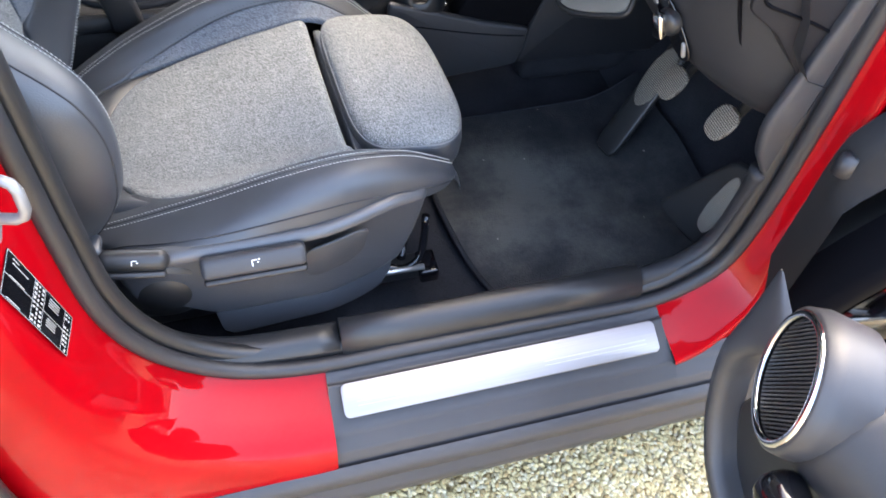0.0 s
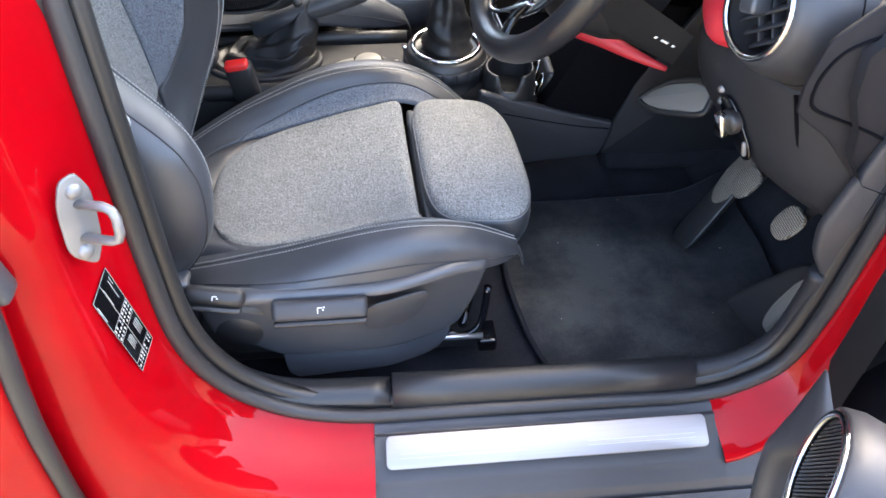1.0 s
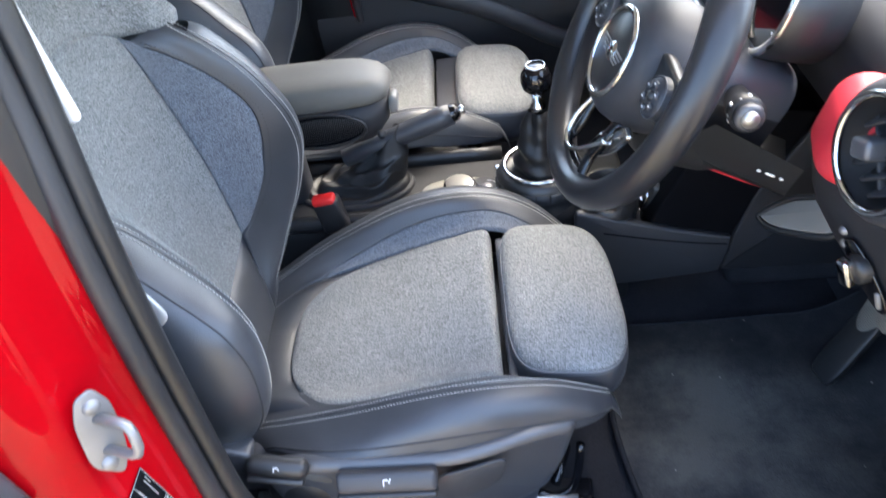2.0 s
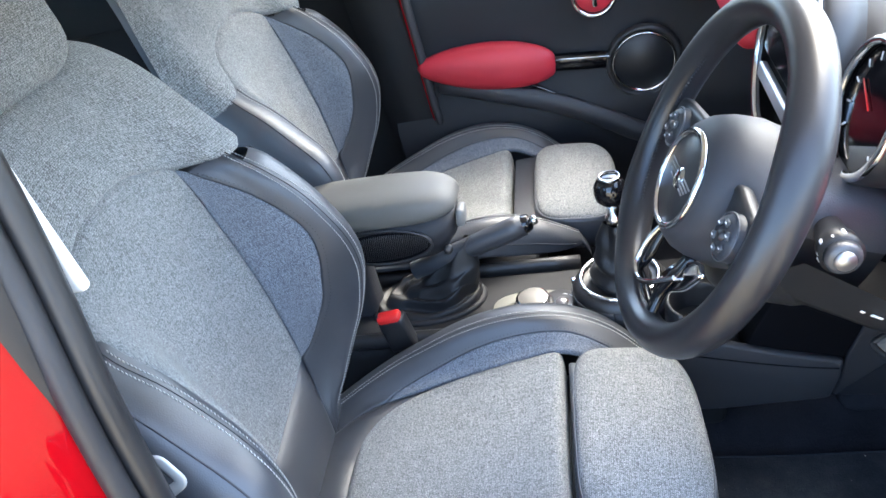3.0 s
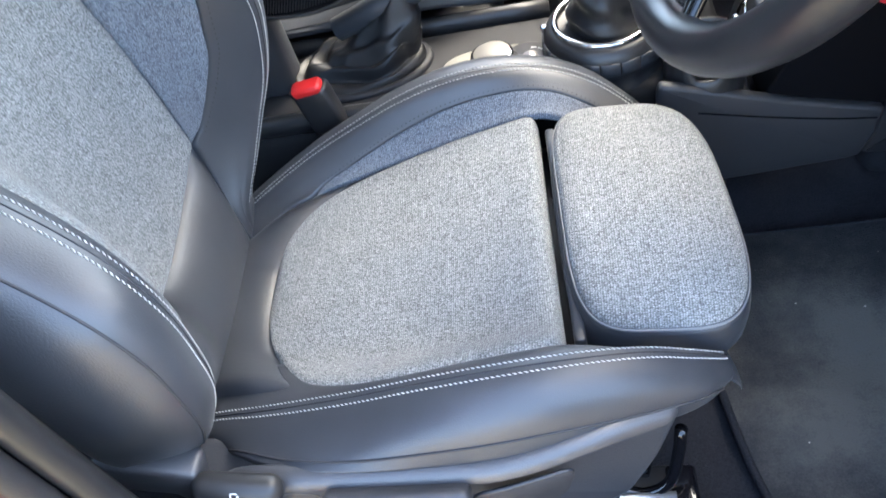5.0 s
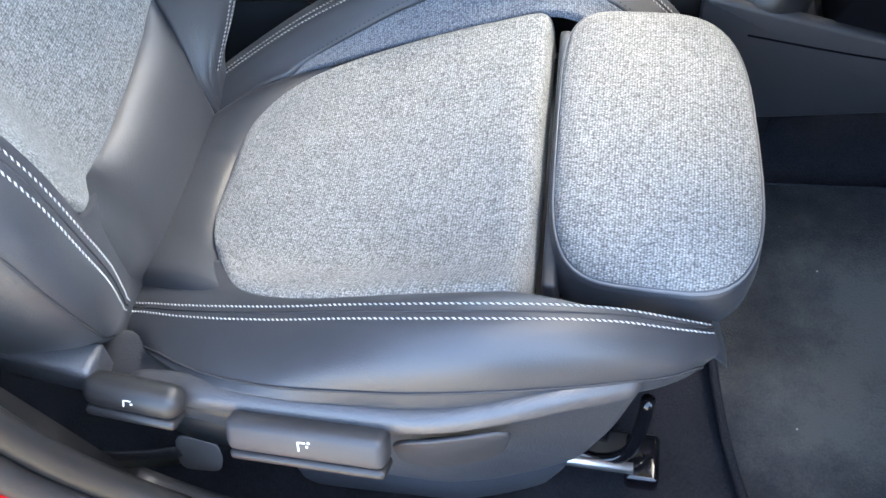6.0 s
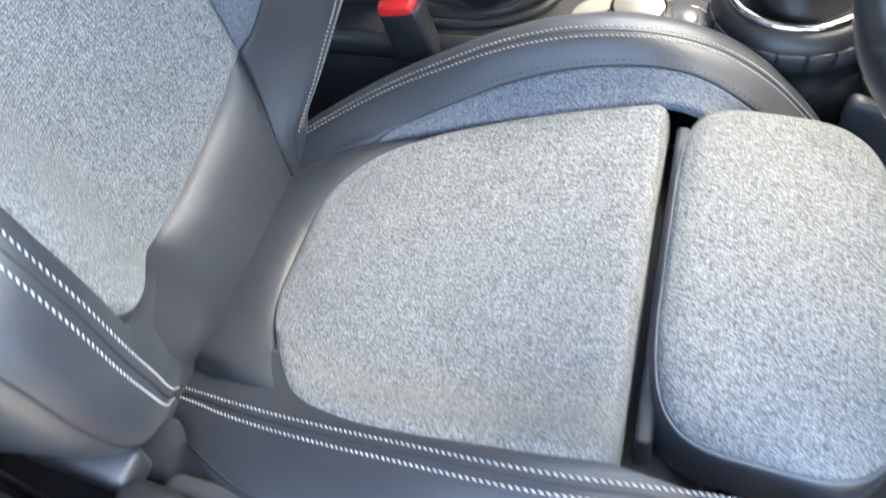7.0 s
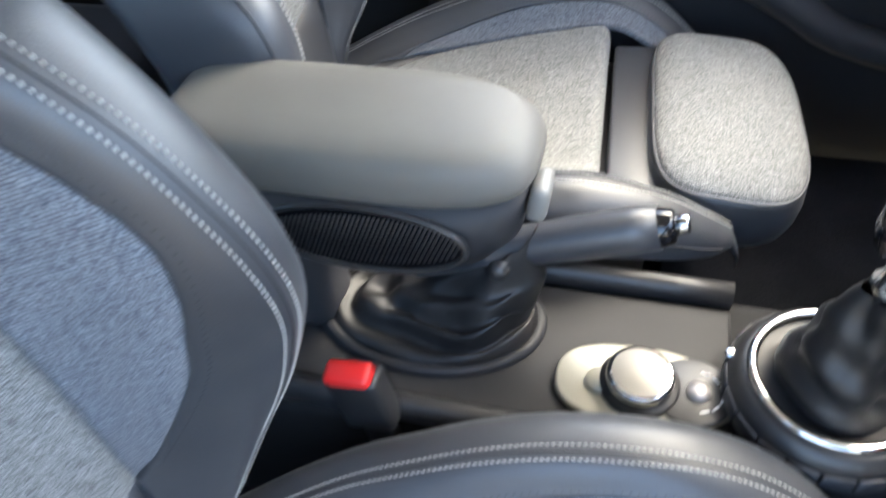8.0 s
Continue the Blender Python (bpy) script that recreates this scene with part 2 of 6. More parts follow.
def grid_mesh(rows, closed=False, uv=True, flip=False):
    """Rows of points joined into a sheet, with UVs in metres."""
    bm = bmesh.new()
    layer = bm.loops.layers.uv.new("UVMap")
    n, m = len(rows), len(rows[0])
    vs = [[bm.verts.new(p) for p in r] for r in rows]
    mid = rows[n // 2]
    us = [0.0]
    for i in range(1, n):
        us.append(us[-1] + (Vector(rows[i][m // 2]) - Vector(rows[i - 1][m // 2])).length)
    ws = [0.0]
    for j in range(1, m):
        ws.append(ws[-1] + (Vector(mid[j]) - Vector(mid[j - 1])).length)
    ws.append(ws[-1] + (Vector(mid[0]) - Vector(mid[-1])).length)
    for i in range(n - 1):
        for j in range(m if closed else m - 1):
            k = (j + 1) % m
            quad = [(i, j, j), (i + 1, j, j), (i + 1, k, j + 1), (i, k, j + 1)]
            if flip:
                quad.reverse()
            try:
                f = bm.faces.new([vs[a][b] for a, b, c in quad])
            except ValueError:
                continue
            for lp, (a, b, c) in zip(f.loops, quad):
                lp[layer].uv = (us[a], ws[c])
    return bm


def cap_ends(bm):
    edges = [e for e in bm.edges if e.is_boundary]
    bmesh.ops.holes_fill(bm, edges=edges, sides=0)
    bmesh.ops.recalc_face_normals(bm, faces=bm.faces)
    return bm


def frames_along(pts, closed=False, up=None):
    n = len(pts)
    out, prev = [], None
    for i in range(n):
        a = pts[(i - 1) % n] if (closed or i) else pts[i]
        b = pts[(i + 1) % n] if (closed or i < n - 1) else pts[i]
        t = (b - a).normalized()
        ref = Vector(up) if up else (prev if prev else (Vector((0, 0, 1)) if abs(t.z) < 0.9 else Vector((1, 0, 0))))
        x = (ref - t * ref.dot(t)).normalized()
        prev = x
        out.append((x, t.cross(x), t))
    return out


def sweep(pts, section, closed=False, up=None, cap=True, scale=None):
    """A section (a list of 2D points) carried along a line."""
    pts = [Vector(p) for p in pts]
    fr = frames_along(pts, closed, up)
    rows = []
    for i, (p, (x, y, t)) in enumerate(zip(pts, fr)):
        k = scale[i] if scale else 1.0
        rows.append([p + (x * a + y * b) * k for a, b in section])
    if closed:
        rows.append(rows[0])
    bm = grid_mesh(rows, closed=True)
    if closed:
        bmesh.ops.remove_doubles(bm, verts=bm.verts, dist=1e-6)
    elif cap:
        cap_ends(bm)
    bmesh.ops.recalc_face_normals(bm, faces=bm.faces)
    return bm


def ring(r, n=12, ry=None):
    return [(r * math.cos(2 * math.pi * k / n), (ry or r) * math.sin(2 * math.pi * k / n)) for k in range(n)]


def tube(pts, r, n=10, closed=False, scale=None):
    return sweep(pts, ring(r, n), closed, None, True, scale)


def lathe(profile, n=40, axis_m=None):
    """Profile of (radius, height) turned about z."""
    rows = [[Vector((r * math.cos(2 * math.pi * k / n), r * math.sin(2 * math.pi * k / n), h)) for k in range(n)] for r, h in profile]
    bm = grid_mesh(rows, closed=True)
    bmesh.ops.remove_doubles(bm, verts=bm.verts, dist=1e-6)
    bmesh.ops.recalc_face_normals(bm, faces=bm.faces)
    if axis_m:
        bmesh.ops.transform(bm, matrix=axis_m, verts=bm.verts)
    return bm


def rbox(sx, sy, sz, r=0.005, m=None, seg=3):
    bm = bmesh.new()
    bmesh.ops.create_cube(bm, size=1.0)
    bmesh.ops.scale(bm, vec=(sx, sy, sz), verts=bm.verts)
    bmesh.ops.bevel(bm, geom=bm.edges[:], offset=min(r, 0.49 * min(sx, sy, sz)), segments=seg, affect="EDGES", profile=0.5)
    if m:
        bmesh.ops.transform(bm, matrix=m, verts=bm.verts)
    return bm


def slab(outline, depth, r=0.003, m=None, seg=2):
    """A flat plate from a 2D outline, with rounded rims; it grows along +z."""
    bm = bmesh.new()
    vs = [bm.verts.new((x, y, 0)) for x, y in outline]
    f = bm.faces.new(vs)
    g = bmesh.ops.extrude_face_region(bm, geom=[f])
    top = [v for v in g["geom"] if isinstance(v, bmesh.types.BMVert)]
    bmesh.ops.translate(bm, vec=(0, 0, depth), verts=top)
    bmesh.ops.recalc_face_normals(bm, faces=bm.faces)
    if r:
        rim = [e for e in bm.edges if abs(e.verts[0].co.z - e.verts[1].co.z) < 1e-6]
        bmesh.ops.bevel(bm, geom=rim, offset=min(r, depth * 0.45), segments=seg, affect="EDGES", profile=0.5)
    if m:
        bmesh.ops.transform(bm, matrix=m, verts=bm.verts)
    return bm


def rounded(pts, n=6, k=0.35):
    """An outline with its corners rounded off."""
    out = []
    c = len(pts)
    for i in range(c):
        a, b, d = Vector(pts[i - 1]), Vector(pts[i]), Vector(pts[(i + 1) % c])
        p, q = b.lerp(a, k), b.lerp(d, k)
        for j in range(n + 1):
            t = j / n
            out.append(tuple(p * (1 - t) ** 2 + b * 2 * t * (1 - t) + q * t * t))
    return out


def ellipse(rx, ry, n=32):
    return [(rx * math.cos(2 * math.pi * i / n), ry * math.sin(2 * math.pi * i / n)) for i in range(n)]


def basis(origin, x, z):
    """A pose from an origin, a local x and a local z."""
    z = Vector(z).normalized()
    x = Vector(x)
    x = (x - z * x.dot(z)).normalized()
    y = z.cross(x)
    return Matrix.Translation(origin) @ Matrix((x, y, z)).transposed().to_4x4()


def normal_at(surf, s, w, e=1e-3):
    a = surf(s + e, w) - surf(s - e, w)
    b = surf(s, w + e) - surf(s, w - e)
    return a.cross(b).normalized()


def patch(surf, s0, s1, lo, hi, ns=40, nw=24, puff=0.006, tuck=0.004, edge=0.14, lift=0.0, sides=(1, 1, 1, 1), edge_w=None):
    """An upholstery panel on a surface: between the lines w = lo(s) and hi(s), padded in the middle, tucked at its seams."""
    rows = []
    for i in range(ns + 1):
        ts = i / ns
        s = s0 + (s1 - s0) * ts
        row = []
        for j in range(nw + 1):
            tw = j / nw
            tw = 0.5 - 0.5 * math.cos(math.pi * tw) if nw > 6 else tw
            w = lo(s) + (hi(s) - lo(s)) * tw
            d = [ts if sides[0] else 9, 1 - ts if sides[1] else 9, tw if sides[2] else 9, 1 - tw if sides[3] else 9]
            k = 1.0
            for c, q in enumerate(d):
                q = min(1.0, q / (edge if c < 2 else edge_w or edge))
                k *= 1 - (1 - q) ** 2.5
            row.append(surf(s, w) + normal_at(surf, s, w) * (lift - tuck + (puff + tuck) * k))
        rows.append(row)
    return grid_mesh(rows)


def dashes(line, step=0.0040, fill=1.0, r=0.00062, slant=0.45):
    """Close slanting stitches: little thread lozenges along a line."""
    bm = bmesh.new()
    cum = [0.0]
    for a, b in zip(line, line[1:]):
        cum.append(cum[-1] + (b - a).length)

    def at(d):
        for i in range(len(cum) - 1):
            if d <= cum[i + 1]:
                t = (d - cum[i]) / max(1e-9, cum[i + 1] - cum[i])
                return line[i].lerp(line[i + 1], t)
        return line[-1]
    d = 0.0
    while d + step * fill < cum[-1]:
        a, b = at(d), at(d + step * fill)
        t = (b - a).normalized()
        up = Vector((0, 0, 1)) if abs(t.z) < 0.8 else Vector((1, 0, 0))
        x = t.cross(up).normalized()
        y = x.cross(t)
        a, b = a - x * slant * 0.0018, b + x * slant * 0.0018
        mid = (a + b) / 2
        ends = [bm.verts.new(a), bm.verts.new(b)]
        belt = [bm.verts.new(mid + (x * math.cos(q) + y * math.sin(q)) * r * 1.4) for q in (0.0, 1.57, 3.14, 4.71)]
        for i in range(4):
            bm.faces.new((ends[0], belt[i], belt[(i + 1) % 4]))
            bm.faces.new((ends[1], belt[(i + 1) % 4], belt[i]))
        d += step
    return bm


# ---- front seats ----
CUSH_C = [(-0.36, 0.478), (-0.30, 0.487), (-0.24, 0.500), (-0.10, 0.512), (0.0, 0.528), (0.07, 0.538), (0.12, 0.515), (0.16, 0.49), (0.24, 0.46)]
# rows of: along the seat, the bolster's foot, its seam (across, height), its outer rim (across, height)
CUSH_IN = [(-0.36, 0.050, 0.080, 0.485, 0.12, 0.43), (-0.311, 0.065, 0.109, 0.502, 0.155, 0.44), (-0.26, 0.095, 0.137, 0.520, 0.185, 0.45), (-0.21, 0.115, 0.160, 0.537, 0.207, 0.465),
           (-0.155, 0.130, 0.176, 0.555, 0.223, 0.48), (-0.102, 0.143, 0.188, 0.572, 0.236, 0.495), (-0.049, 0.151, 0.197, 0.583, 0.246, 0.505), (0.002, 0.157, 0.203, 0.586, 0.252, 0.51),
           (0.049, 0.161, 0.209, 0.579, 0.256, 0.505), (0.095, 0.160, 0.214, 0.562, 0.256, 0.495), (0.135, 0.155, 0.213, 0.538, 0.248, 0.485), (0.169, 0.145, 0.205, 0.510, 0.232, 0.47), (0.22, 0.12, 0.17, 0.475, 0.19, 0.45)]
CUSH_OUT = [(-0.36, 0.08, 0.180, 0.492, 0.185, 0.480), (-0.31, 0.105, 0.191, 0.505, 0.205, 0.490), (-0.265, 0.12, 0.198, 0.521, 0.228, 0.512), (-0.24, 0.125, 0.202, 0.529, 0.248, 0.530),
            (-0.185, 0.135, 0.208, 0.546, 0.268, 0.543), (-0.124, 0.14, 0.212, 0.563, 0.272, 0.546), (-0.067, 0.143, 0.215, 0.581, 0.269, 0.547), (-0.013, 0.143, 0.217, 0.595, 0.265, 0.547),
            (0.038, 0.14, 0.214, 0.599, 0.256, 0.543), (0.086, 0.135, 0.203, 0.587, 0.241, 0.529), (0.13, 0.13, 0.191, 0.567, 0.224, 0.517), (0.166, 0.12, 0.180, 0.541, 0.206, 0.507), (0.2, 0.11, 0.168, 0.513, 0.180, 0.499)]
CLOTH_IN = [(-0.262, -0.020), (-0.258, 0.010), (-0.2445, 0.050), (-0.213, 0.093), (-0.163, 0.122), (-0.099, 0.142), (-0.026, 0.155), (0.06, 0.164)]
CLOTH_OUT = [(-0.262, 0.030), (-0.259, 0.062), (-0.244, 0.114), (-0.215, 0.158), (-0.178, 0.188), (-0.12, 0.203), (-0.05, 0.207), (0.02, 0.204), (0.06, 0.198)]
BACK_C = [(-0.06, 0.012), (0.0, 0.004), (0.06, 0.0), (0.20, 0.002), (0.35, 0.008), (0.45, 0.012), (0.55, -0.005), (0.60, -0.028), (0.64, -0.07)]
BACK_IN = [(-0.06, 0.055, 0.075, 0.0, 0.12, -0.04), (-0.003, 0.07, 0.092, 0.018, 0.14, -0.02), (0.032, 0.085, 0.128, 0.044, 0.175, 0.0), (0.068, 0.095, 0.158, 0.071, 0.205, 0.015),
           (0.104, 0.100, 0.178, 0.099, 0.222, 0.03), (0.147, 0.103, 0.181, 0.125, 0.228, 0.045), (0.19, 0.105, 0.177, 0.145, 0.228, 0.06), (0.237, 0.107, 0.171, 0.152, 0.225, 0.06),
           (0.284, 0.108, 0.167, 0.144, 0.226, 0.045), (0.332, 0.108, 0.163, 0.128, 0.230, 0.015), (0.38, 0.108, 0.157, 0.101, 0.240, -0.010), (0.43, 0.106, 0.150, 0.064, 0.250, -0.030),
           (0.48, 0.10, 0.148, 0.036, 0.250, -0.035), (0.56, 0.085, 0.142, 0.0, 0.232, -0.045), (0.61, 0.08, 0.135, -0.032, 0.205, -0.06), (0.64, 0.075, 0.12, -0.062, 0.175, -0.085)]
BACK_OUT = [(-0.06, 0.10, 0.170, 0.0, 0.20, -0.04), (-0.005, 0.11, 0.198, 0.026, 0.235, -0.02), (0.05, 0.115, 0.222, 0.080, 0.268, 0.005), (0.10, 0.118, 0.234, 0.120, 0.288, 0.03),
            (0.147, 0.12, 0.239, 0.142, 0.298, 0.05), (0.192, 0.122, 0.238, 0.153, 0.300, 0.06), (0.23, 0.122, 0.234, 0.150, 0.300, 0.055), (0.254, 0.122, 0.227, 0.138, 0.298, 0.05),
            (0.28, 0.12, 0.219, 0.120, 0.294, 0.04), (0.336, 0.118, 0.211, 0.085, 0.284, 0.01), (0.386, 0.115, 0.206, 0.046, 0.270, -0.02), (0.44, 0.11, 0.190, 0.016, 0.258, -0.04),
            (0.52, 0.10, 0.165, -0.012, 0.240, -0.05), (0.60, 0.08, 0.14, -0.042, 0.205, -0.065), (0.64, 0.075, 0.12, -0.065, 0.172, -0.085)]
# top seam of the back panel over its width, and the panel's lower edge
ARCH = [(-2.0, 0.410), (-1.5, 0.425), (-1.2, 0.437), (-0.95, 0.450), (-0.7, 0.466), (-0.3, 0.483), (0.0, 0.488), (0.4, 0.488), (0.8, 0.484), (1.0, 0.476), (1.15, 0.464), (1.3, 0.442), (1.42, 0.412), (1.5, 0.395), (2.0, 0.370)]
BACK_FOOT = [(-1.0, 0.097), (-0.85, 0.089), (-0.6, 0.078), (-0.2, 0.070), (0.15, 0.066), (0.45, 0.063), (0.75, 0.066), (1.0, 0.075), (1.15, 0.090), (1.25, 0.112), (1.33, 0.138), (1.41, 0.172)]
RECLINE = radians(11.0)
BACK_O, BACK_U, BACK_N = Vector((-0.325, 0, 0.53)), Vector((-math.sin(RECLINE), 0, math.cos(RECLINE))), Vector((math.cos(RECLINE), 0, math.sin(RECLINE)))


def cross(pts, k):
    """A point on the smooth line through pts at index k."""
    i = max(0, min(int(k), len(pts) - 2))
    t = k - i
    a = pts[i - 1] if i else Vector((-pts[1][0], pts[1][1]))
    b, c = pts[i], pts[i + 1]
    d = pts[i + 2] if i + 2 < len(pts) else c * 2 - b
    return 0.5 * ((2 * b) + (c - a) * t + (2 * a - 5 * b + 4 * c - d) * t * t + (3 * b - a - 3 * c + d) * t ** 3)


def half_section(c, row, k, crest=0.76):
    """w from 0 at the middle, 1 at the bolster's foot, 1.5 on its ridge, to 2 at the outer rim."""
    yi, yr, zr, yo, zo = row
    pts = [Vector((0, c)), Vector((yi * 0.5, c + 0.001)), Vector((yi, c + 0.16 * (zr - c))), Vector((yr, zr)), Vector((yo, zo))]
    pts.insert(3, Vector((yi * 0.42 + yr * 0.58, c + 0.70 * (zr - c))))
    pts.insert(5, Vector((yr * 0.42 + yo * 0.58 + 0.006, zr * crest + zo * (1 - crest))))
    return cross(pts, k / 0.5 if k <= 1 else 2 + (k - 1) * 4)


def cushion(s, w):
    y, z = half_section(lerp_table(CUSH_C, s)[0], lerp_table(CUSH_IN if w > 0 else CUSH_OUT, s), abs(w), 0.86 if w > 0 else 0.76)
    y = math.copysign(y, w)
    return Vector((s - 0.05 * y, y, z))


def back(s, w):
    v, n = half_section(lerp_table(BACK_C, s)[0], lerp_table(BACK_IN if w > 0 else BACK_OUT, s), abs(w), 0.86 if w > 0 else 0.95)
    v = math.copysign(v, w)
    return BACK_O + BACK_U * s + BACK_N * n + Vector((-0.05 * v, v, 0))


def back_up(s, w):
    """The same surface with its outward side turned to the front."""
    return back(s, -w)


def line_on(surf, a, b, w, n=60, lift=0.007):
    return [surf(a + (b - a) * i / n, w(a + (b - a) * i / n)) + normal_at(surf, a + (b - a) * i / n, w(a + (b - a) * i / n)) * lift for i in range(n + 1)]


def dome(outline, z0, z1, crown, n=8, edge=0.03):
    """A cushion top: rings of a plan outline that close in over a crowned middle."""
    rows = []
    cx = sum(p[0] for p in outline) / len(outline)
    cy = sum(p[1] for p in outline) / len(outline)
    for i in range(n + 1):
        a = i / n * math.pi / 2
        k = 1 - edge * (1 - math.cos(a)) / 0.075
        rows.append([Vector((cx + (x - cx) * k, cy + (y - cy) * k, z0 + (z1 - z0) * math.sin(a))) for x, y in outline])
    k0 = k
    for i in range(1, 9):
        f = i / 8
        k = k0 * (1 - f)
        rows.append([Vector((cx + (x - cx) * k, cy + (y - cy) * k, z1 + crown * (1 - (1 - f) ** 2))) for x, y in outline])
    bm = bmesh.new()
    layer = bm.loops.layers.uv.new("UVMap")
    m = len(outline)
    vs = [[bm.verts.new(p) for p in r] for r in rows[:-1]] + [[bm.verts.new(rows[-1][0])]]
    for i in range(len(vs) - 1):
        for j in range(m):
            q = (j + 1) % m
            ring_next = vs[i + 1]
            loop = [vs[i][j], vs[i][q], ring_next[q], ring_next[j]] if len(ring_next) > 1 else [vs[i][j], vs[i][q], ring_next[0]]
            f = bm.faces.new(loop)
            for lp in f.loops:
                lp[layer].uv = (lp.vert.co.x, lp.vert.co.y + (lp.vert.co.z - z1) * 0.7)
    bmesh.ops.recalc_face_normals(bm, faces=bm.faces)
    return bm


def superellipse(x0, x1, hw, n=5.0, count=56):
    out = []
    cx, a = (x0 + x1) / 2, (x1 - x0) / 2
    for i in range(count):
        t = 2 * math.pi * i / count
        c, s = math.cos(t), math.sin(t)
        e = 2 / (n if c < 0 else n * 0.72)
        out.append((cx + a * math.copysign(abs(c) ** e, c), hw * math.copysign(abs(s) ** e, s)))
    return out


def tilt_about(bm, deg, at):
    bmesh.ops.transform(bm, matrix=Matrix.Translation(at) @ pose(0, 0, 0, -1.5, deg, 0) @ Matrix.Translation([-c for c in at]), verts=bm.verts)
    return bm


def w_at(s, y):
    """The place across the cushion, in w, that lies y from its middle."""
    lo, hi, sign = 0.0, 1.5, math.copysign(1.0, y)
    for _ in range(22):
        mid = (lo + hi) / 2
        if abs(cushion(s, sign * mid).y) < abs(y):
            lo = mid
        else:
            hi = mid
    return sign * lo


def roll(surf, s0, s1, w0, w1, height, end0, end1, ns=20, nw=56):
    """A fat upholstery roll between the lines s = s0 and s = s1(w), closing in at its two ends."""
    rows = []
    for i in range(ns + 1):
        f = i / ns
        row = []
        for j in range(nw + 1):
            t = j / nw
            w = w0 + (w1 - w0) * t
            s = s0 + (s1(w) - s0) * f
            k = max(0.0, math.sin(math.pi * min(1.0, f * 0.985 + 0.01))) ** 0.55
            e = min(1.0, t / end0) if end0 else 1.0
            e *= min(1.0, (1 - t) / end1) if end1 else 1.0
            row.append(surf(s, w) + normal_at(surf, s, w) * (-0.005 + (height + 0.004) * k * (1 - (1 - e) ** 2.2)))
        rows.append(row)
    return grid_mesh(rows)


def cloth_back(w):
    """The back edge of the cushion cloth, in s, over the place across."""
    y = abs(cushion(-0.22, w).y)
    table = [(0.030, -0.262), (0.062, -0.259), (0.114, -0.244), (0.158, -0.215), (0.188, -0.178), (0.21, -0.150)] if w < 0 else [(0.0, -0.262), (0.010, -0.258), (0.050, -0.2445), (0.093, -0.213), (0.122, -0.163), (0.15, -0.12)]
    return lerp_table(table, y)[0] + 0.005


def cloth_rim(s):
    """The cushion cloth's outer edge, in w."""
    return w_at(s, -lerp_table(CLOTH_OUT, s)[0])


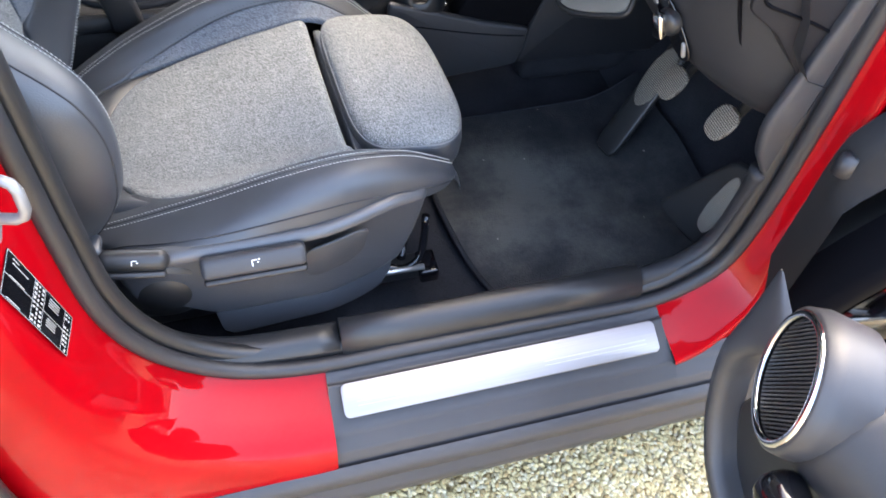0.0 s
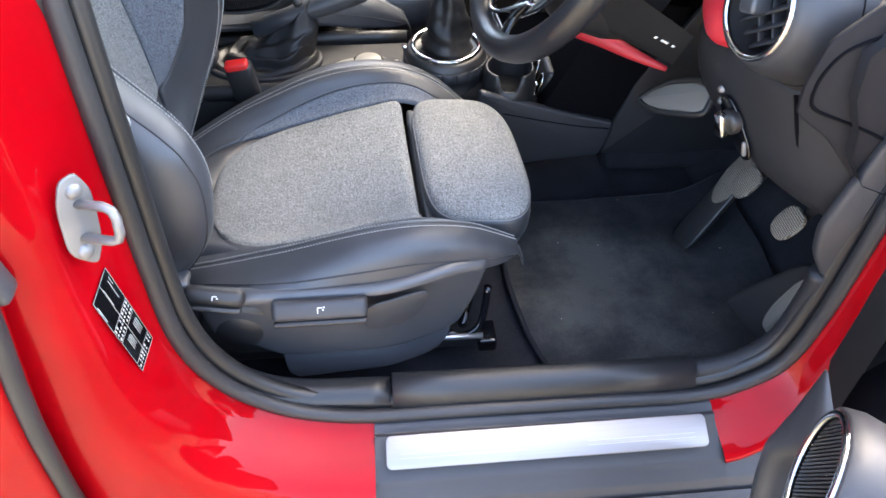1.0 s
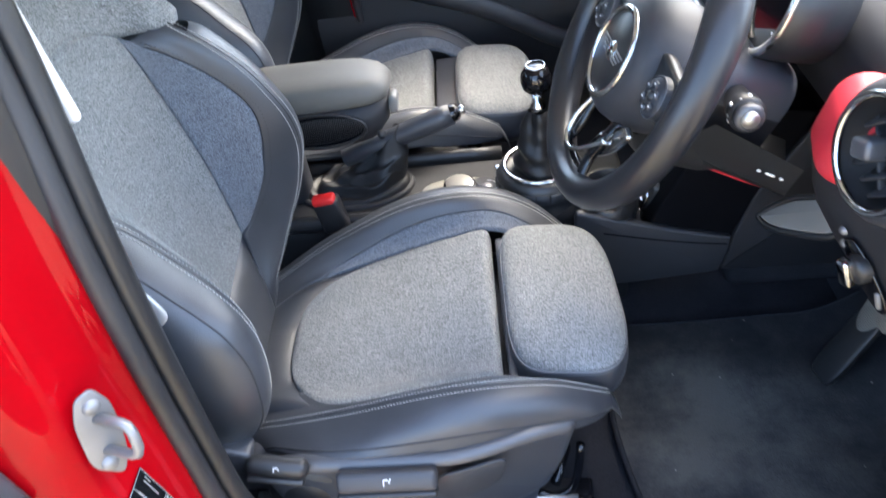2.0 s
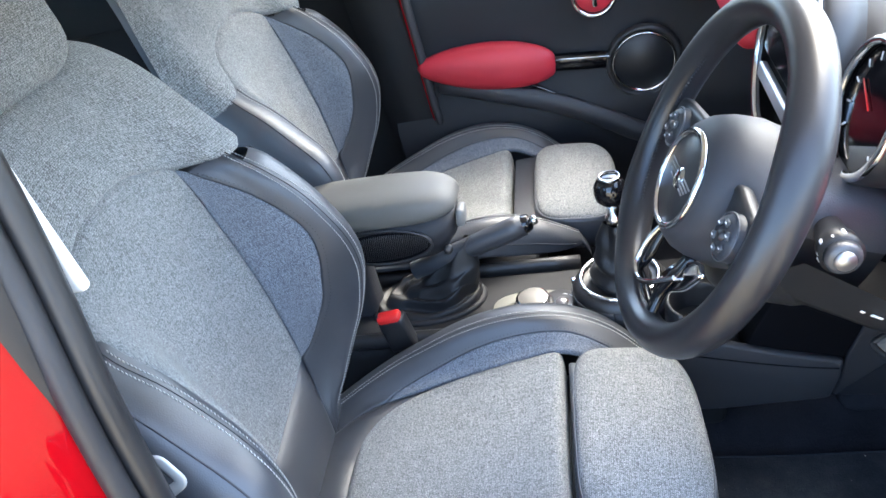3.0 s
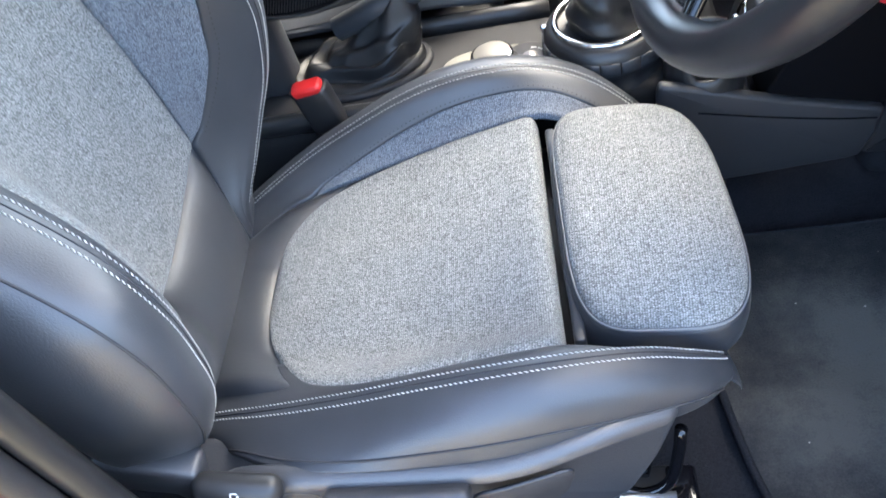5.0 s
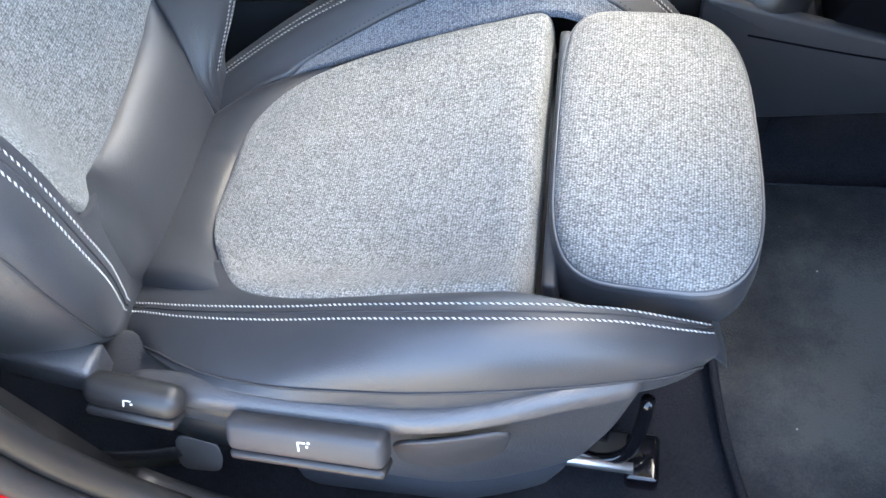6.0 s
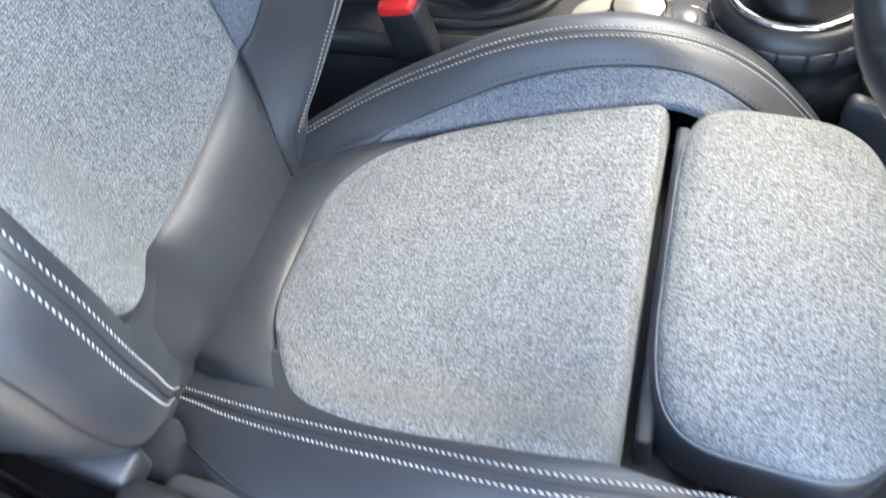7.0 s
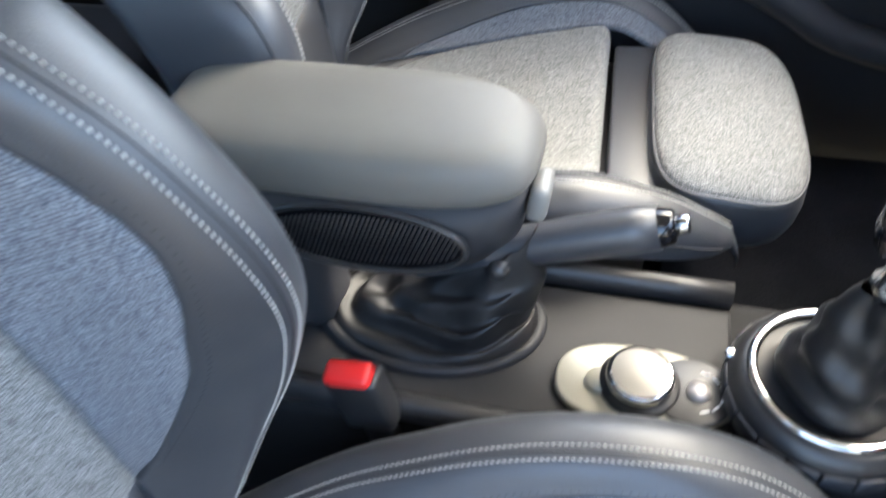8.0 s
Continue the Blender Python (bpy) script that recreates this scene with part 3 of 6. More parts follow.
def car_seat(at, driver, label, reach=0.0):
    seat = thing("car_seat", label, "car seat", at, "front seats of the car")
    # cushion
    base = rbox(0.44, 0.38, 0.10, 0.03, pose(-0.09, 0, 0.435))
    part("cushion_base", base, PLASTIC_DARK, seat)
    part("cushion_leather", roll(cushion, -0.345, cloth_back, -1.36, 1.06, 0.020, 0.05, 0.16), LEATHER, seat, "padded black leather roll behind the cloth")
    part("leather_border", patch(cushion, -0.30, 0.05, lambda s: -1.34, lambda s: 1.04, 36, 40, 0.0, 0.002, 0.06, -0.010), LEATHER, seat)
    rows = []
    ns, nw = 64, 44
    for i in range(ns + 1):
        s = -0.2619 + (0.052 + 0.2619) * (i / ns) ** 1.7
        wo, wi = cloth_rim(s), w_at(s, lerp_table(CLOTH_IN, s)[0])
        row = []
        for j in range(nw + 1):
            t = -math.cos(math.pi * j / nw)
            w = wo + (wi - wo) * (t + 1) / 2
            e = min(1.0, (1 - abs(t)) / 0.10) * min(1.0, (s + 0.2619) / 0.02)
            row.append(cushion(s, w) + normal_at(cushion, s, w) * (0.001 + 0.0095 * (1 - (1 - e) ** 2.4)))
        rows.append(row)
    for dx, dz in ((0.006, -0.003), (0.010, -0.011), (0.012, -0.024), (0.012, -0.06)):
        rows.append([p + Vector((dx, 0, dz)) for p in rows[ns]])
    part("cushion_cloth", grid_mesh(rows), CLOTH, seat, "grey melange cloth cushion panel")
    for sgn in (1, -1):
        crescent = lambda s: sgn * (1.0 + 0.25 * math.sin(math.pi * min(1.0, max(0.0, (s + 0.225) / 0.47))) ** 0.6)
        lo, hi = (lambda s: sgn * 0.99), crescent
        if sgn > 0:
            part("side_cloth", patch(cushion, -0.228, 0.205, lo, hi, 50, 12, 0.006, 0.002, 0.08), CLOTH_SIDE, seat, "blue-grey cloth on the bolster's inner side")
        foot = (lambda s: crescent(s) - 0.02) if sgn > 0 else (lambda s: min(-1.0, cloth_rim(max(s, -0.20)) + 0.05) if s > -0.20 else -1.0 + 0.16 * (s + 0.2) / 0.135)
        lo, hi = foot, (lambda s: sgn * 1.5)
        if sgn < 0:
            lo, hi = hi, lo
        bol = part("bolster_leather", patch(cushion, -0.335, 0.205, lo, hi, 60, 14, 0.007, 0.0, 0.06, sides=(1, 1, 1, 0) if sgn > 0 else (1, 1, 0, 1)), LEATHER, seat)
        lo, hi = (lambda s: sgn * 1.5), (lambda s: sgn * 2.0)
        if sgn < 0:
            lo, hi = hi, lo
        outer = part("bolster_side", patch(cushion, -0.335, 0.205, lo, hi, 64, 20, 0.007, 0.0, 0.06, sides=(1, 1, 0, 1) if sgn > 0 else (1, 1, 1, 0)), LEATHER, seat)
        for off in (-0.038, 0.038):
            part("stitching", dashes(line_on(cushion, -0.315, 0.200, lambda s: sgn * (1.5 + off), 90, 0.0074), 0.0046), PIPING, bol if off < 0 else outer, "pale double seam stitches")
        part("seam", tube(line_on(cushion, -0.315, 0.200, lambda s: sgn * 1.5, 70, 0.0070), 0.0009, 5), DARK_THREAD, bol)
        if sgn > 0:
            part("seam", dashes(line_on(cushion, -0.21, 0.14, lambda s: crescent(s) + sgn * 0.03, 70, 0.0066), 0.006, 0.7, 0.0008, 0.0), DARK_THREAD, bol)
        part("seam", tube(line_on(cushion, -0.26, 0.19, lambda s: sgn * 1.86, 60, 0.0074), 0.0012, 6), DARK_THREAD, outer)
        # rounded noses of the bolsters
        nose = []
        for i in range(7):
            a = i / 6 * math.pi / 2
            row = []
            for j in range(17):
                w = sgn * (1.0 + j / 16)
                p = cushion(0.203, w)
                c = cushion(0.203, sgn * 1.5) + Vector((0, 0, -0.035))
                row.append(c + (p - c) * math.cos(a) + Vector((0.016 * math.sin(a), 0, -0.02 * math.sin(a))))
            nose.append(row)
        part("bolster_nose", grid_mesh(nose, flip=sgn < 0), LEATHER, seat)
    # thigh support
    plan = [(x - 0.05 * y, y + 0.010) for x, y in superellipse(0.077 + reach, 0.245 + reach, 0.160, 4.6)]
    lip = [(x - 0.05 * y, y + 0.010) for x, y in superellipse(0.0765 + reach, 0.2455 + reach, 0.1605, 4.6)]
    thigh = part("thigh_support", tilt_about(dome(plan, 0.543, 0.566, 0.008), 4.5, (0.08, 0, 0.55)), CLOTH, seat, "grey cloth thigh support pad")
    rows = [[Vector((x, y, 0.547)) for x, y in lip]]
    for k, z in ((1.03, 0.538), (1.055, 0.522), (1.05, 0.505), (1.0, 0.487), (0.88, 0.470)):
        rows.append([Vector((0.16 + reach + (x - 0.16 - reach) * k, y * (0.4 + 0.6 * k), z)) for x, y in lip])
    skirt = cap_ends(grid_mesh(rows, closed=True))
    part("leather_skirt", tilt_about(skirt, 4.5, (0.08, 0, 0.55)), LEATHER, thigh, "black leather underside")
    part("piping", tilt_about(tube([Vector((x, y, 0.5455)) for x, y in lip], 0.0016, 6, True), 4.5, (0.08, 0, 0.55)), PIPE_GREY, thigh, "grey piping")
    part("slide_fold", rbox(0.012 + reach, 0.30, 0.05, 0.004, pose(0.077 + reach * 0.5, 0, 0.510 - reach * 0.2, 0, 0, 3)), LEATHER, seat, "leather fold in the gap")
    # backrest
    part("back_leather", roll(back_up, -0.05, lambda w: lerp_table(BACK_FOOT, w)[0] + 0.005, -1.06, 1.41, 0.018, 0.14, 0.10), LEATHER, seat, "padded leather roll at the foot of the back")
    part("leather_border", patch(back_up, -0.02, 0.40, lambda s: -1.05, lambda s: 1.34, 30, 36, 0.0, 0.002, 0.06, -0.008), LEATHER, seat)
    arch = lambda w: lerp_table(ARCH, w)[0]
    rows = []
    for i in range(61):
        row = []
        for j in range(53):
            t = 0.5 - 0.5 * math.cos(math.pi * j / 52)
            f = i / 60
            w = -1.0 + 2.41 * t
            lo_u = lerp_table(BACK_FOOT, w)[0]
            u = lo_u + (arch(w) - lo_u) * f
            e = min(1.0, min(t, 1 - t) / 0.05) * min(1.0, f / 0.04) * min(1.0, (1 - f) / 0.03)
            row.append(back_up(u, w) + normal_at(back_up, u, w) * (0.001 + 0.008 * (1 - (1 - e) ** 2.4)))
        rows.append(row)
    part("back_cloth", grid_mesh(rows), CLOTH, seat, "grey melange cloth back panel")
    outer_line = lambda u: lerp_table([(0.09, 1.0), (0.11, 1.08), (0.136, 1.15), (0.17, 1.21), (0.203, 1.24), (0.24, 1.29), (0.28, 1.33), (0.322, 1.31), (0.364, 1.26), (0.406, 1.17), (0.446, 1.02)], u)[0]
    inner = lambda u: 0.98
    for sgn in (1, -1):
        lo, hi = (lambda u: sgn * outer_line(u)), (lambda u: sgn * inner(u))
        if sgn < 0:
            part("side_cloth", patch(back_up, 0.094, 0.444, lo, hi, 50, 16, 0.007, 0.002, 0.10), CLOTH_SIDE, seat, "blue-grey cloth on the bolster's inner side")
        lo, hi = (lambda u: sgn * ((outer_line(u) - 0.02 if u > 0.1 else 0.98) if sgn < 0 else 0.95 + 0.43 * min(1.0, max(0.0, (u - 0.05) / 0.09)))), (lambda u: sgn * 1.5)
        if sgn < 0:
            lo, hi = hi, lo
        bol = part("bolster_leather", patch(back_up, -0.045, 0.432 if sgn < 0 else 0.405, lo, hi, 60, 16, 0.007, 0.0, 0.06, sides=(1, 1, 1, 0) if sgn > 0 else (1, 1, 0, 1)), LEATHER, seat)
        lo, hi = (lambda u: sgn * 1.5), (lambda u: sgn * 2.0)
        if sgn < 0:
            lo, hi = hi, lo
        outer = part("bolster_side", patch(back_up, -0.045, 0.405, lo, hi, 60, 22, 0.007, 0.0, 0.06, sides=(1, 1, 0, 1) if sgn > 0 else (1, 1, 1, 0)), LEATHER, seat)
        part("seam", tube(line_on(back_up, 0.0, 0.425 if sgn < 0 else 0.395, lambda u: sgn * 1.5, 70, 0.0070), 0.0009, 5), DARK_THREAD, bol)
        for off in (-0.038, 0.038):
            part("stitching", dashes(line_on(back_up, 0.0, 0.425 if sgn < 0 else 0.395, lambda u: sgn * (1.5 + off), 90, 0.0074), 0.0046), PIPING, bol if off < 0 else outer, "pale double seam stitches")
        if sgn < 0:
            part("seam", dashes(line_on(back_up, 0.10, 0.43, lambda u: sgn * (outer_line(u) + 0.03), 60, 0.0066), 0.006, 0.7, 0.0008, 0.0), DARK_THREAD, bol)
        part("seam", tube(line_on(back_up, 0.0, 0.40, lambda u: sgn * (1.72 if sgn > 0 else 1.78), 60, 0.0070), 0.0012, 6), DARK_THREAD, outer)
    # shoulders: cloth wrapped over the top and round its edges
    rows = []
    for i in range(41):
        row = []
        for j in range(61):
            w = -2.0 + 4.0 * j / 60
            f = i / 40
            lo_u = arch(w) - 0.003
            u = lo_u + (0.638 - lo_u) * f
            e = min(1.0, f / 0.05)
            row.append(back_up(u, w) + normal_at(back_up, u, w) * (-0.002 + 0.0105 * (1 - (1 - e) ** 2.4)))
        rows.append(row)
    part("shoulder_cloth", grid_mesh(rows), CLOTH, seat, "grey cloth over the shoulders")
    # back shell
    rows = []
    for i in range(25):
        u = -0.05 + 0.69 * i / 24
        a, b = back(u, 2.0), back(u, -2.0)
        row = []
        for j in range(17):
            t = j / 16
            p = a.lerp(b, t) - BACK_N * (0.075 * math.sin(math.pi * t) ** 0.5)
            row.append(p)
        rows.append(row)
    part("back_shell", grid_mesh(rows), LEATHER, seat)
    # head restraint
    hr = rbox(0.10, 0.225, 0.17, 0.048, None, 6)
    layer = hr.loops.layers.uv.new("UVMap")
    for f in hr.faces:
        for lp in f.loops:
            lp[layer].uv = (lp.vert.co.z, lp.vert.co.y + lp.vert.co.x * 0.6)
    bmesh.ops.transform(hr, matrix=Matrix.Translation(BACK_O + BACK_U * 0.70 + BACK_N * (-0.025)) @ pose(0, 0, 0, 0, -8, 0), verts=hr.verts)
    head = part("head_restraint", hr, CLOTH, seat, "grey cloth head restraint")
    for y in (-0.06, 0.06):
        part("post", tube([BACK_O + BACK_U * 0.56 + BACK_N * -0.05 + Vector((0, y, 0)), BACK_O + BACK_U * 0.68 + BACK_N * -0.03 + Vector((0, y, 0))], 0.006), CHROME, head)
    # frame and runners
    for y in (-0.215, 0.215):
        part("runner", rbox(0.50, 0.035, 0.022, 0.004, pose(-0.07, y, 0.352)), PLASTIC_DARK, seat, "black steel seat runner")
    part("cross_bar", tube([(0.13, -0.21, 0.37), (0.15, -0.15, 0.365), (0.15, 0.15, 0.365), (0.13, 0.21, 0.37)], 0.007), GLOSS, seat)
    part("adjuster_bar", tube(spline([(0.10, -0.225, 0.375), (0.13, -0.23, 0.37), (0.155, -0.225, 0.385), (0.165, -0.21, 0.42), (0.168, -0.20, 0.45)], 14), 0.006), GLOSS, seat, "glossy black adjusting bar")
    part("runner_end", rbox(0.03, 0.045, 0.028, 0.005, pose(0.168, -0.222, 0.354)), GLOSS, seat)
    part("spring_rod", tube([(0.02, -0.235, 0.375), (0.16, -0.235, 0.372)], 0.005), STEEL, seat)
    if driver:
        seat_side(seat)
    else:
        knob = lathe([(0.0, 0.03), (0.022, 0.03), (0.026, 0.024), (0.027, 0.0)], 24, basis(BACK_O + BACK_U * 0.17 + Vector((-0.03, -0.27, 0)), (1, 0, 0), (0, -1, 0.1)))
        part("recline_knob", knob, PLASTIC_DARK, seat, "black recline knob")
        part("side_panel", slab(rounded([(-0.25, 0.41), (0.08, 0.41), (0.13, 0.455), (0.10, 0.485), (-0.22, 0.485)], 6, 0.3), 0.012, 0.005, basis((0, -0.238, 0), (1, 0, 0), (0, -1, 0))), PLASTIC, seat)
        part("side_panel", slab(rounded([(-0.25, 0.42), (0.10, 0.42), (0.15, 0.49), (0.12, 0.53), (-0.22, 0.52)], 6, 0.3), 0.012, 0.005, basis((0, 0.243, 0), (1, 0, 0), (0, -1, 0))), PLASTIC, seat)
    return seat


def seat_side(seat):
    """The sculpted side shield with its two levers, x-z outlines standing on the seat's flank."""
    flank = basis((0, -0.258, 0), (1, 0, 0), (0, -1, 0))
    shield_line = rounded([(-0.245, 0.552), (-0.06, 0.552), (0.10, 0.556), (0.165, 0.535), (0.145, 0.470), (0.120, 0.424), (0.090, 0.417), (-0.120, 0.410), (-0.148, 0.416), (-0.175, 0.435), (-0.235, 0.47)], 6, 0.22)

    def tuck(bm):
        """The shield bends in under the bolster towards its front end."""
        bmesh.ops.subdivide_edges(bm, edges=[e for e in bm.edges if abs(e.verts[0].co.x - e.verts[1].co.x) > 0.04], cuts=6)
        for v in bm.verts:
            v.co.y += 0.050 * (max(0.0, v.co.x) / 0.15) ** 1.5
        return bm
    shield = part("side_shield", tuck(slab(shield_line, 0.026, 0.012, flank, 4)), PLASTIC_GREY, seat, "charcoal moulded plastic side shield")
    part("recess", tuck(slab(rounded([(-0.02, 0.525), (0.075, 0.535), (0.06, 0.48), (-0.02, 0.465)], 6, 0.35), 0.004, 0.0015, basis((0, -0.282, 0), (1, 0, 0), (0, -1, 0)))), PLASTIC, shield)
    skirt = tuck(slab(rounded([(-0.148, 0.432), (0.112, 0.436), (0.104, 0.402), (0.084, 0.383), (-0.125, 0.368), (-0.140, 0.378)], 5, 0.2), 0.008, 0.003, basis((0, -0.264, 0), (1, 0, 0), (0, -1, 0))))
    for v in skirt.verts:
        v.co.y -= 0.28 * max(0.0, 0.432 - v.co.z)
    part("lower_skirt", skirt, PLASTIC_GREY, shield, "smooth charcoal lower skirt")
    part("seat_bracket", rbox(0.11, 0.05, 0.06, 0.012, pose(-0.268, -0.236, 0.490, 8, 0, 0)), PLASTIC_GREY, shield, "grained plastic behind the bolster")
    hm = pose(-0.078, -0.294, 0.534, -35, 0, 0)
    lever = part("height_lever", rbox(0.128, 0.024, 0.029, 0.0075, hm), PLASTIC, shield, "black ratchet lever with a pictogram")
    part("grip", rbox(0.126, 0.022, 0.009, 0.004, hm @ pose(0, 0.001, -0.0185)), PLASTIC_DARK, lever)
    for x, z, sx, sz in [(-0.002, 0.000, 0.0013, 0.008), (0.001, 0.004, 0.006, 0.0013), (0.005, 0.001, 0.002, 0.002), (0.0065, 0.0045, 0.002, 0.002)]:
        part("pictogram", rbox(sx, 0.0006, sz, 0.0002, hm @ pose(x, -0.0122, z), 1), WHITE, lever)
    part("recline_hub", lathe([(0.0, 0.024), (0.030, 0.024), (0.034, 0.020), (0.050, 0.018), (0.056, 0.010), (0.058, 0.0)], 32, basis((-0.195, -0.262, 0.478), (1, 0, 0), (0, -1, 0))), PLASTIC_DARK, shield)
    rm = pose(-0.212, -0.288, 0.564, -35, 12, 0)
    rec = part("recline_lever", rbox(0.080, 0.026, 0.027, 0.0128, rm, 6), PLASTIC_DARK, shield, "black recline lever with a pictogram")
    part("grip", rbox(0.072, 0.022, 0.009, 0.004, rm @ pose(0, 0.001, -0.0165)), PLASTIC_DARK, rec)
    for x, z, sx, sz in [(-0.002, 0.0, 0.0011, 0.006), (0.001, 0.003, 0.005, 0.0011), (0.004, 0.0005, 0.0018, 0.0018)]:
        part("pictogram", rbox(sx, 0.0006, sz, 0.0002, rm @ pose(x, -0.0131, z), 1), WHITE, rec)
    part("rear_cover", rbox(0.09, 0.03, 0.045, 0.006, pose(-0.290, -0.272, 0.580, 0, 20, 0)), PLASTIC_GREY, shield)


car_seat((0.0, -0.31, 0.0), True, "driver's seat, grey melange cloth with black leather bolsters and pale stitching")
car_seat((-0.131, 0.378, 0.002), False, "passenger seat, grey melange cloth with black leather bolsters and pale stitching", 0.043)


# ---- car body ----
APERTURE = [(-0.262, -0.60, 1.28), (-0.252, -0.625, 1.12), (-0.246, -0.655, 0.98), (-0.244, -0.67, 0.85), (-0.246, -0.675, 0.70), (-0.243, -0.68, 0.60), (-0.225, -0.68, 0.52),
            (-0.185, -0.68, 0.455), (-0.12, -0.682, 0.408), (-0.03, -0.685, 0.388), (0.10, -0.685, 0.385), (0.30, -0.685, 0.382), (0.46, -0.685, 0.382), (0.53, -0.683, 0.405),
            (0.575, -0.68, 0.45), (0.594, -0.675, 0.54), (0.600, -0.67, 0.66), (0.603, -0.665, 0.76), (0.606, -0.655, 0.92), (0.600, -0.64, 1.02)]
MOUTH = Vector((0.17, 0, 0.75))


def outward(p, q):
    """Away from the door opening, across the line p-q, in the car's side plane."""
    t = Vector((q.x - p.x, 0, q.z - p.z)).normalized()
    o = Vector((t.z, 0, -t.x))
    return o if o.dot(Vector((p.x, 0, p.z)) - MOUTH) > 0 else -o


def frame_sheet(a, b, section, n):
    """The painted door frame: a section of (outward, sideways) steps carried along the opening from a to b of its line."""
    line = spline(APERTURE, 240)
    i0, i1 = int(a * 239), int(b * 239)
    rows = []
    for k in range(n + 1):
        i = round(i0 + (i1 - i0) * k / n)
        p, q = line[max(0, i - 3)], line[min(239, i + 3)]
        o = outward(p, q)
        rows.append([line[i] + o * f + Vector((0, -y, 0)) for f, y in section])
    return rows


car = thing("car", "glossy red car body with a wide open doorway and black sill", "car", (0, 0, 0))
SECTION = [(0.004, -0.004), (0.008, 0.008), (0.013, 0.014), (0.020, 0.030), (0.028, 0.055), (0.036, 0.080), (0.046, 0.098), (0.062, 0.110), (0.085, 0.116), (0.120, 0.118)]
line = spline(APERTURE, 240)
cut_a = min(range(240), key=lambda i: (line[i] - Vector((-0.01, -0.685, 0.388))).length) / 239
cut_b = min(range(240), key=lambda i: (line[i] - Vector((0.475, -0.685, 0.382))).length) / 239
part("b_pillar", grid_mesh(frame_sheet(0.0, cut_a, SECTION + [(0.18, 0.117), (0.25, 0.105)], 70)), RED, car, "glossy red door pillar and rear sill corner")
corner = []
for k in range(51):
    i = round((cut_b + (1.0 - cut_b) * k / 50) * 239)
    o = outward(line[max(0, i - 3)], line[min(239, i + 3)])
    g = 1.0 - 0.48 * max(0.0, min(1.0, (line[i].z - 0.385) / 0.10))
    corner.append([line[i] + o * f * g + Vector((0, -y * g, 0)) for f, y in SECTION[:6] + [(0.040, 0.088), (0.046, 0.090), (0.054, 0.082), (0.085, 0.078)]])
part("front_sill_corner", grid_mesh(corner), RED, car, "glossy red front sill corner")
part("door_seal", tube(line, 0.011, 10), RUBBER, car, "black rubber door seal")
inner_seal = [p + outward(line[max(0, i - 3)], line[min(239, i + 3)]) * -0.010 + Vector((0, 0.02, 0)) for i, p in enumerate(line)]
part("seal_trim", tube(inner_seal, 0.012, 8), PLASTIC_DARK, car)
# black step between the red corners
step = [(0.004, -0.004), (0.008, 0.008), (0.008, 0.018), (0.013, 0.0195), (0.013, 0.0255), (0.010, 0.027), (0.011, 0.031), (0.018, 0.034), (0.036, 0.068), (0.044, 0.078), (0.046, 0.0845), (0.0525, 0.0855), (0.0535, 0.093), (0.060, 0.0945), (0.061, 0.101), (0.068, 0.1025), (0.072, 0.108), (0.10, 0.112)]
part("sill_step", grid_mesh(frame_sheet(cut_a, cut_b, step, 30)), CLADDING, car, "charcoal plastic sill step")
part("step_end", grid_mesh([[Vector((x, -0.685 - y, 0.382 - f)) for f, y in step[8:]] for x in (0.472, 0.54, 0.62, 0.72)]), CLADDING, car)
low = []
for x in [-1.2 + 0.1 * i for i in range(20)]:
    low.append([Vector((x, -0.7 - y, z)) for y, z in ((0.10, 0.305), (0.112, 0.30), (0.116, 0.28), (0.108, 0.272), (0.110, 0.255), (0.118, 0.25), (0.118, 0.22), (0.10, 0.20), (0.06, 0.185), (0.0, 0.18))])
part("sill_cladding", grid_mesh(low), CLADDING, car, "charcoal plastic lower sill cladding")
part("sill_cover", sweep([(0.013, -0.655, 0.405), (0.10, -0.655, 0.402), (0.30, -0.655, 0.40), (0.455, -0.655, 0.40)], [(0.018, -0.016), (0.024, -0.010), (0.025, 0.002), (0.014, 0.018), (-0.002, 0.025), (-0.05, 0.028), (-0.05, -0.016)], up=(0, 0, 1)), PLASTIC_DARK, car, "black plastic inner sill cover")
part("sill_cover", sweep(spline([(-0.235, -0.65, 0.50), (-0.19, -0.65, 0.44), (-0.12, -0.65, 0.405), (0.010, -0.65, 0.395)], 14), [(0.018, -0.012), (0.022, -0.006), (0.018, 0.024), (-0.05, 0.03), (-0.05, -0.012)], up=(0, 0, 1)), PLASTIC_DARK, car)
part("kick_panel", slab(rounded([(0.585, 0.59), (0.552, 0.640), (0.540, 0.690), (0.553, 0.760), (0.566, 0.83), (0.578, 0.92), (0.605, 0.92), (0.602, 0.76), (0.600, 0.64)], 6, 0.3), 0.016, 0.006, basis((0, -0.642, 0), (1, 0, 0), (0, -1, 0)), 3), PLASTIC, car, "charcoal kick panel inside the doorway")
part("kick_trim", tube(spline([(0.455, -0.655, 0.400), (0.53, -0.652, 0.418), (0.570, -0.650, 0.465), (0.584, -0.646, 0.55), (0.582, -0.646, 0.60)], 18), 0.015, 10), DASH, car, "black trim over the sill's front end")
for dx, w, h in ((-0.004, 0.005, 0.008), (0.004, 0.004, 0.004)):
    part("marking", rbox(w, 0.0008, h, 0.0002, pose(0.575 + dx, -0.627, 0.432 + dx * 0.8), 1), WHITE, car)

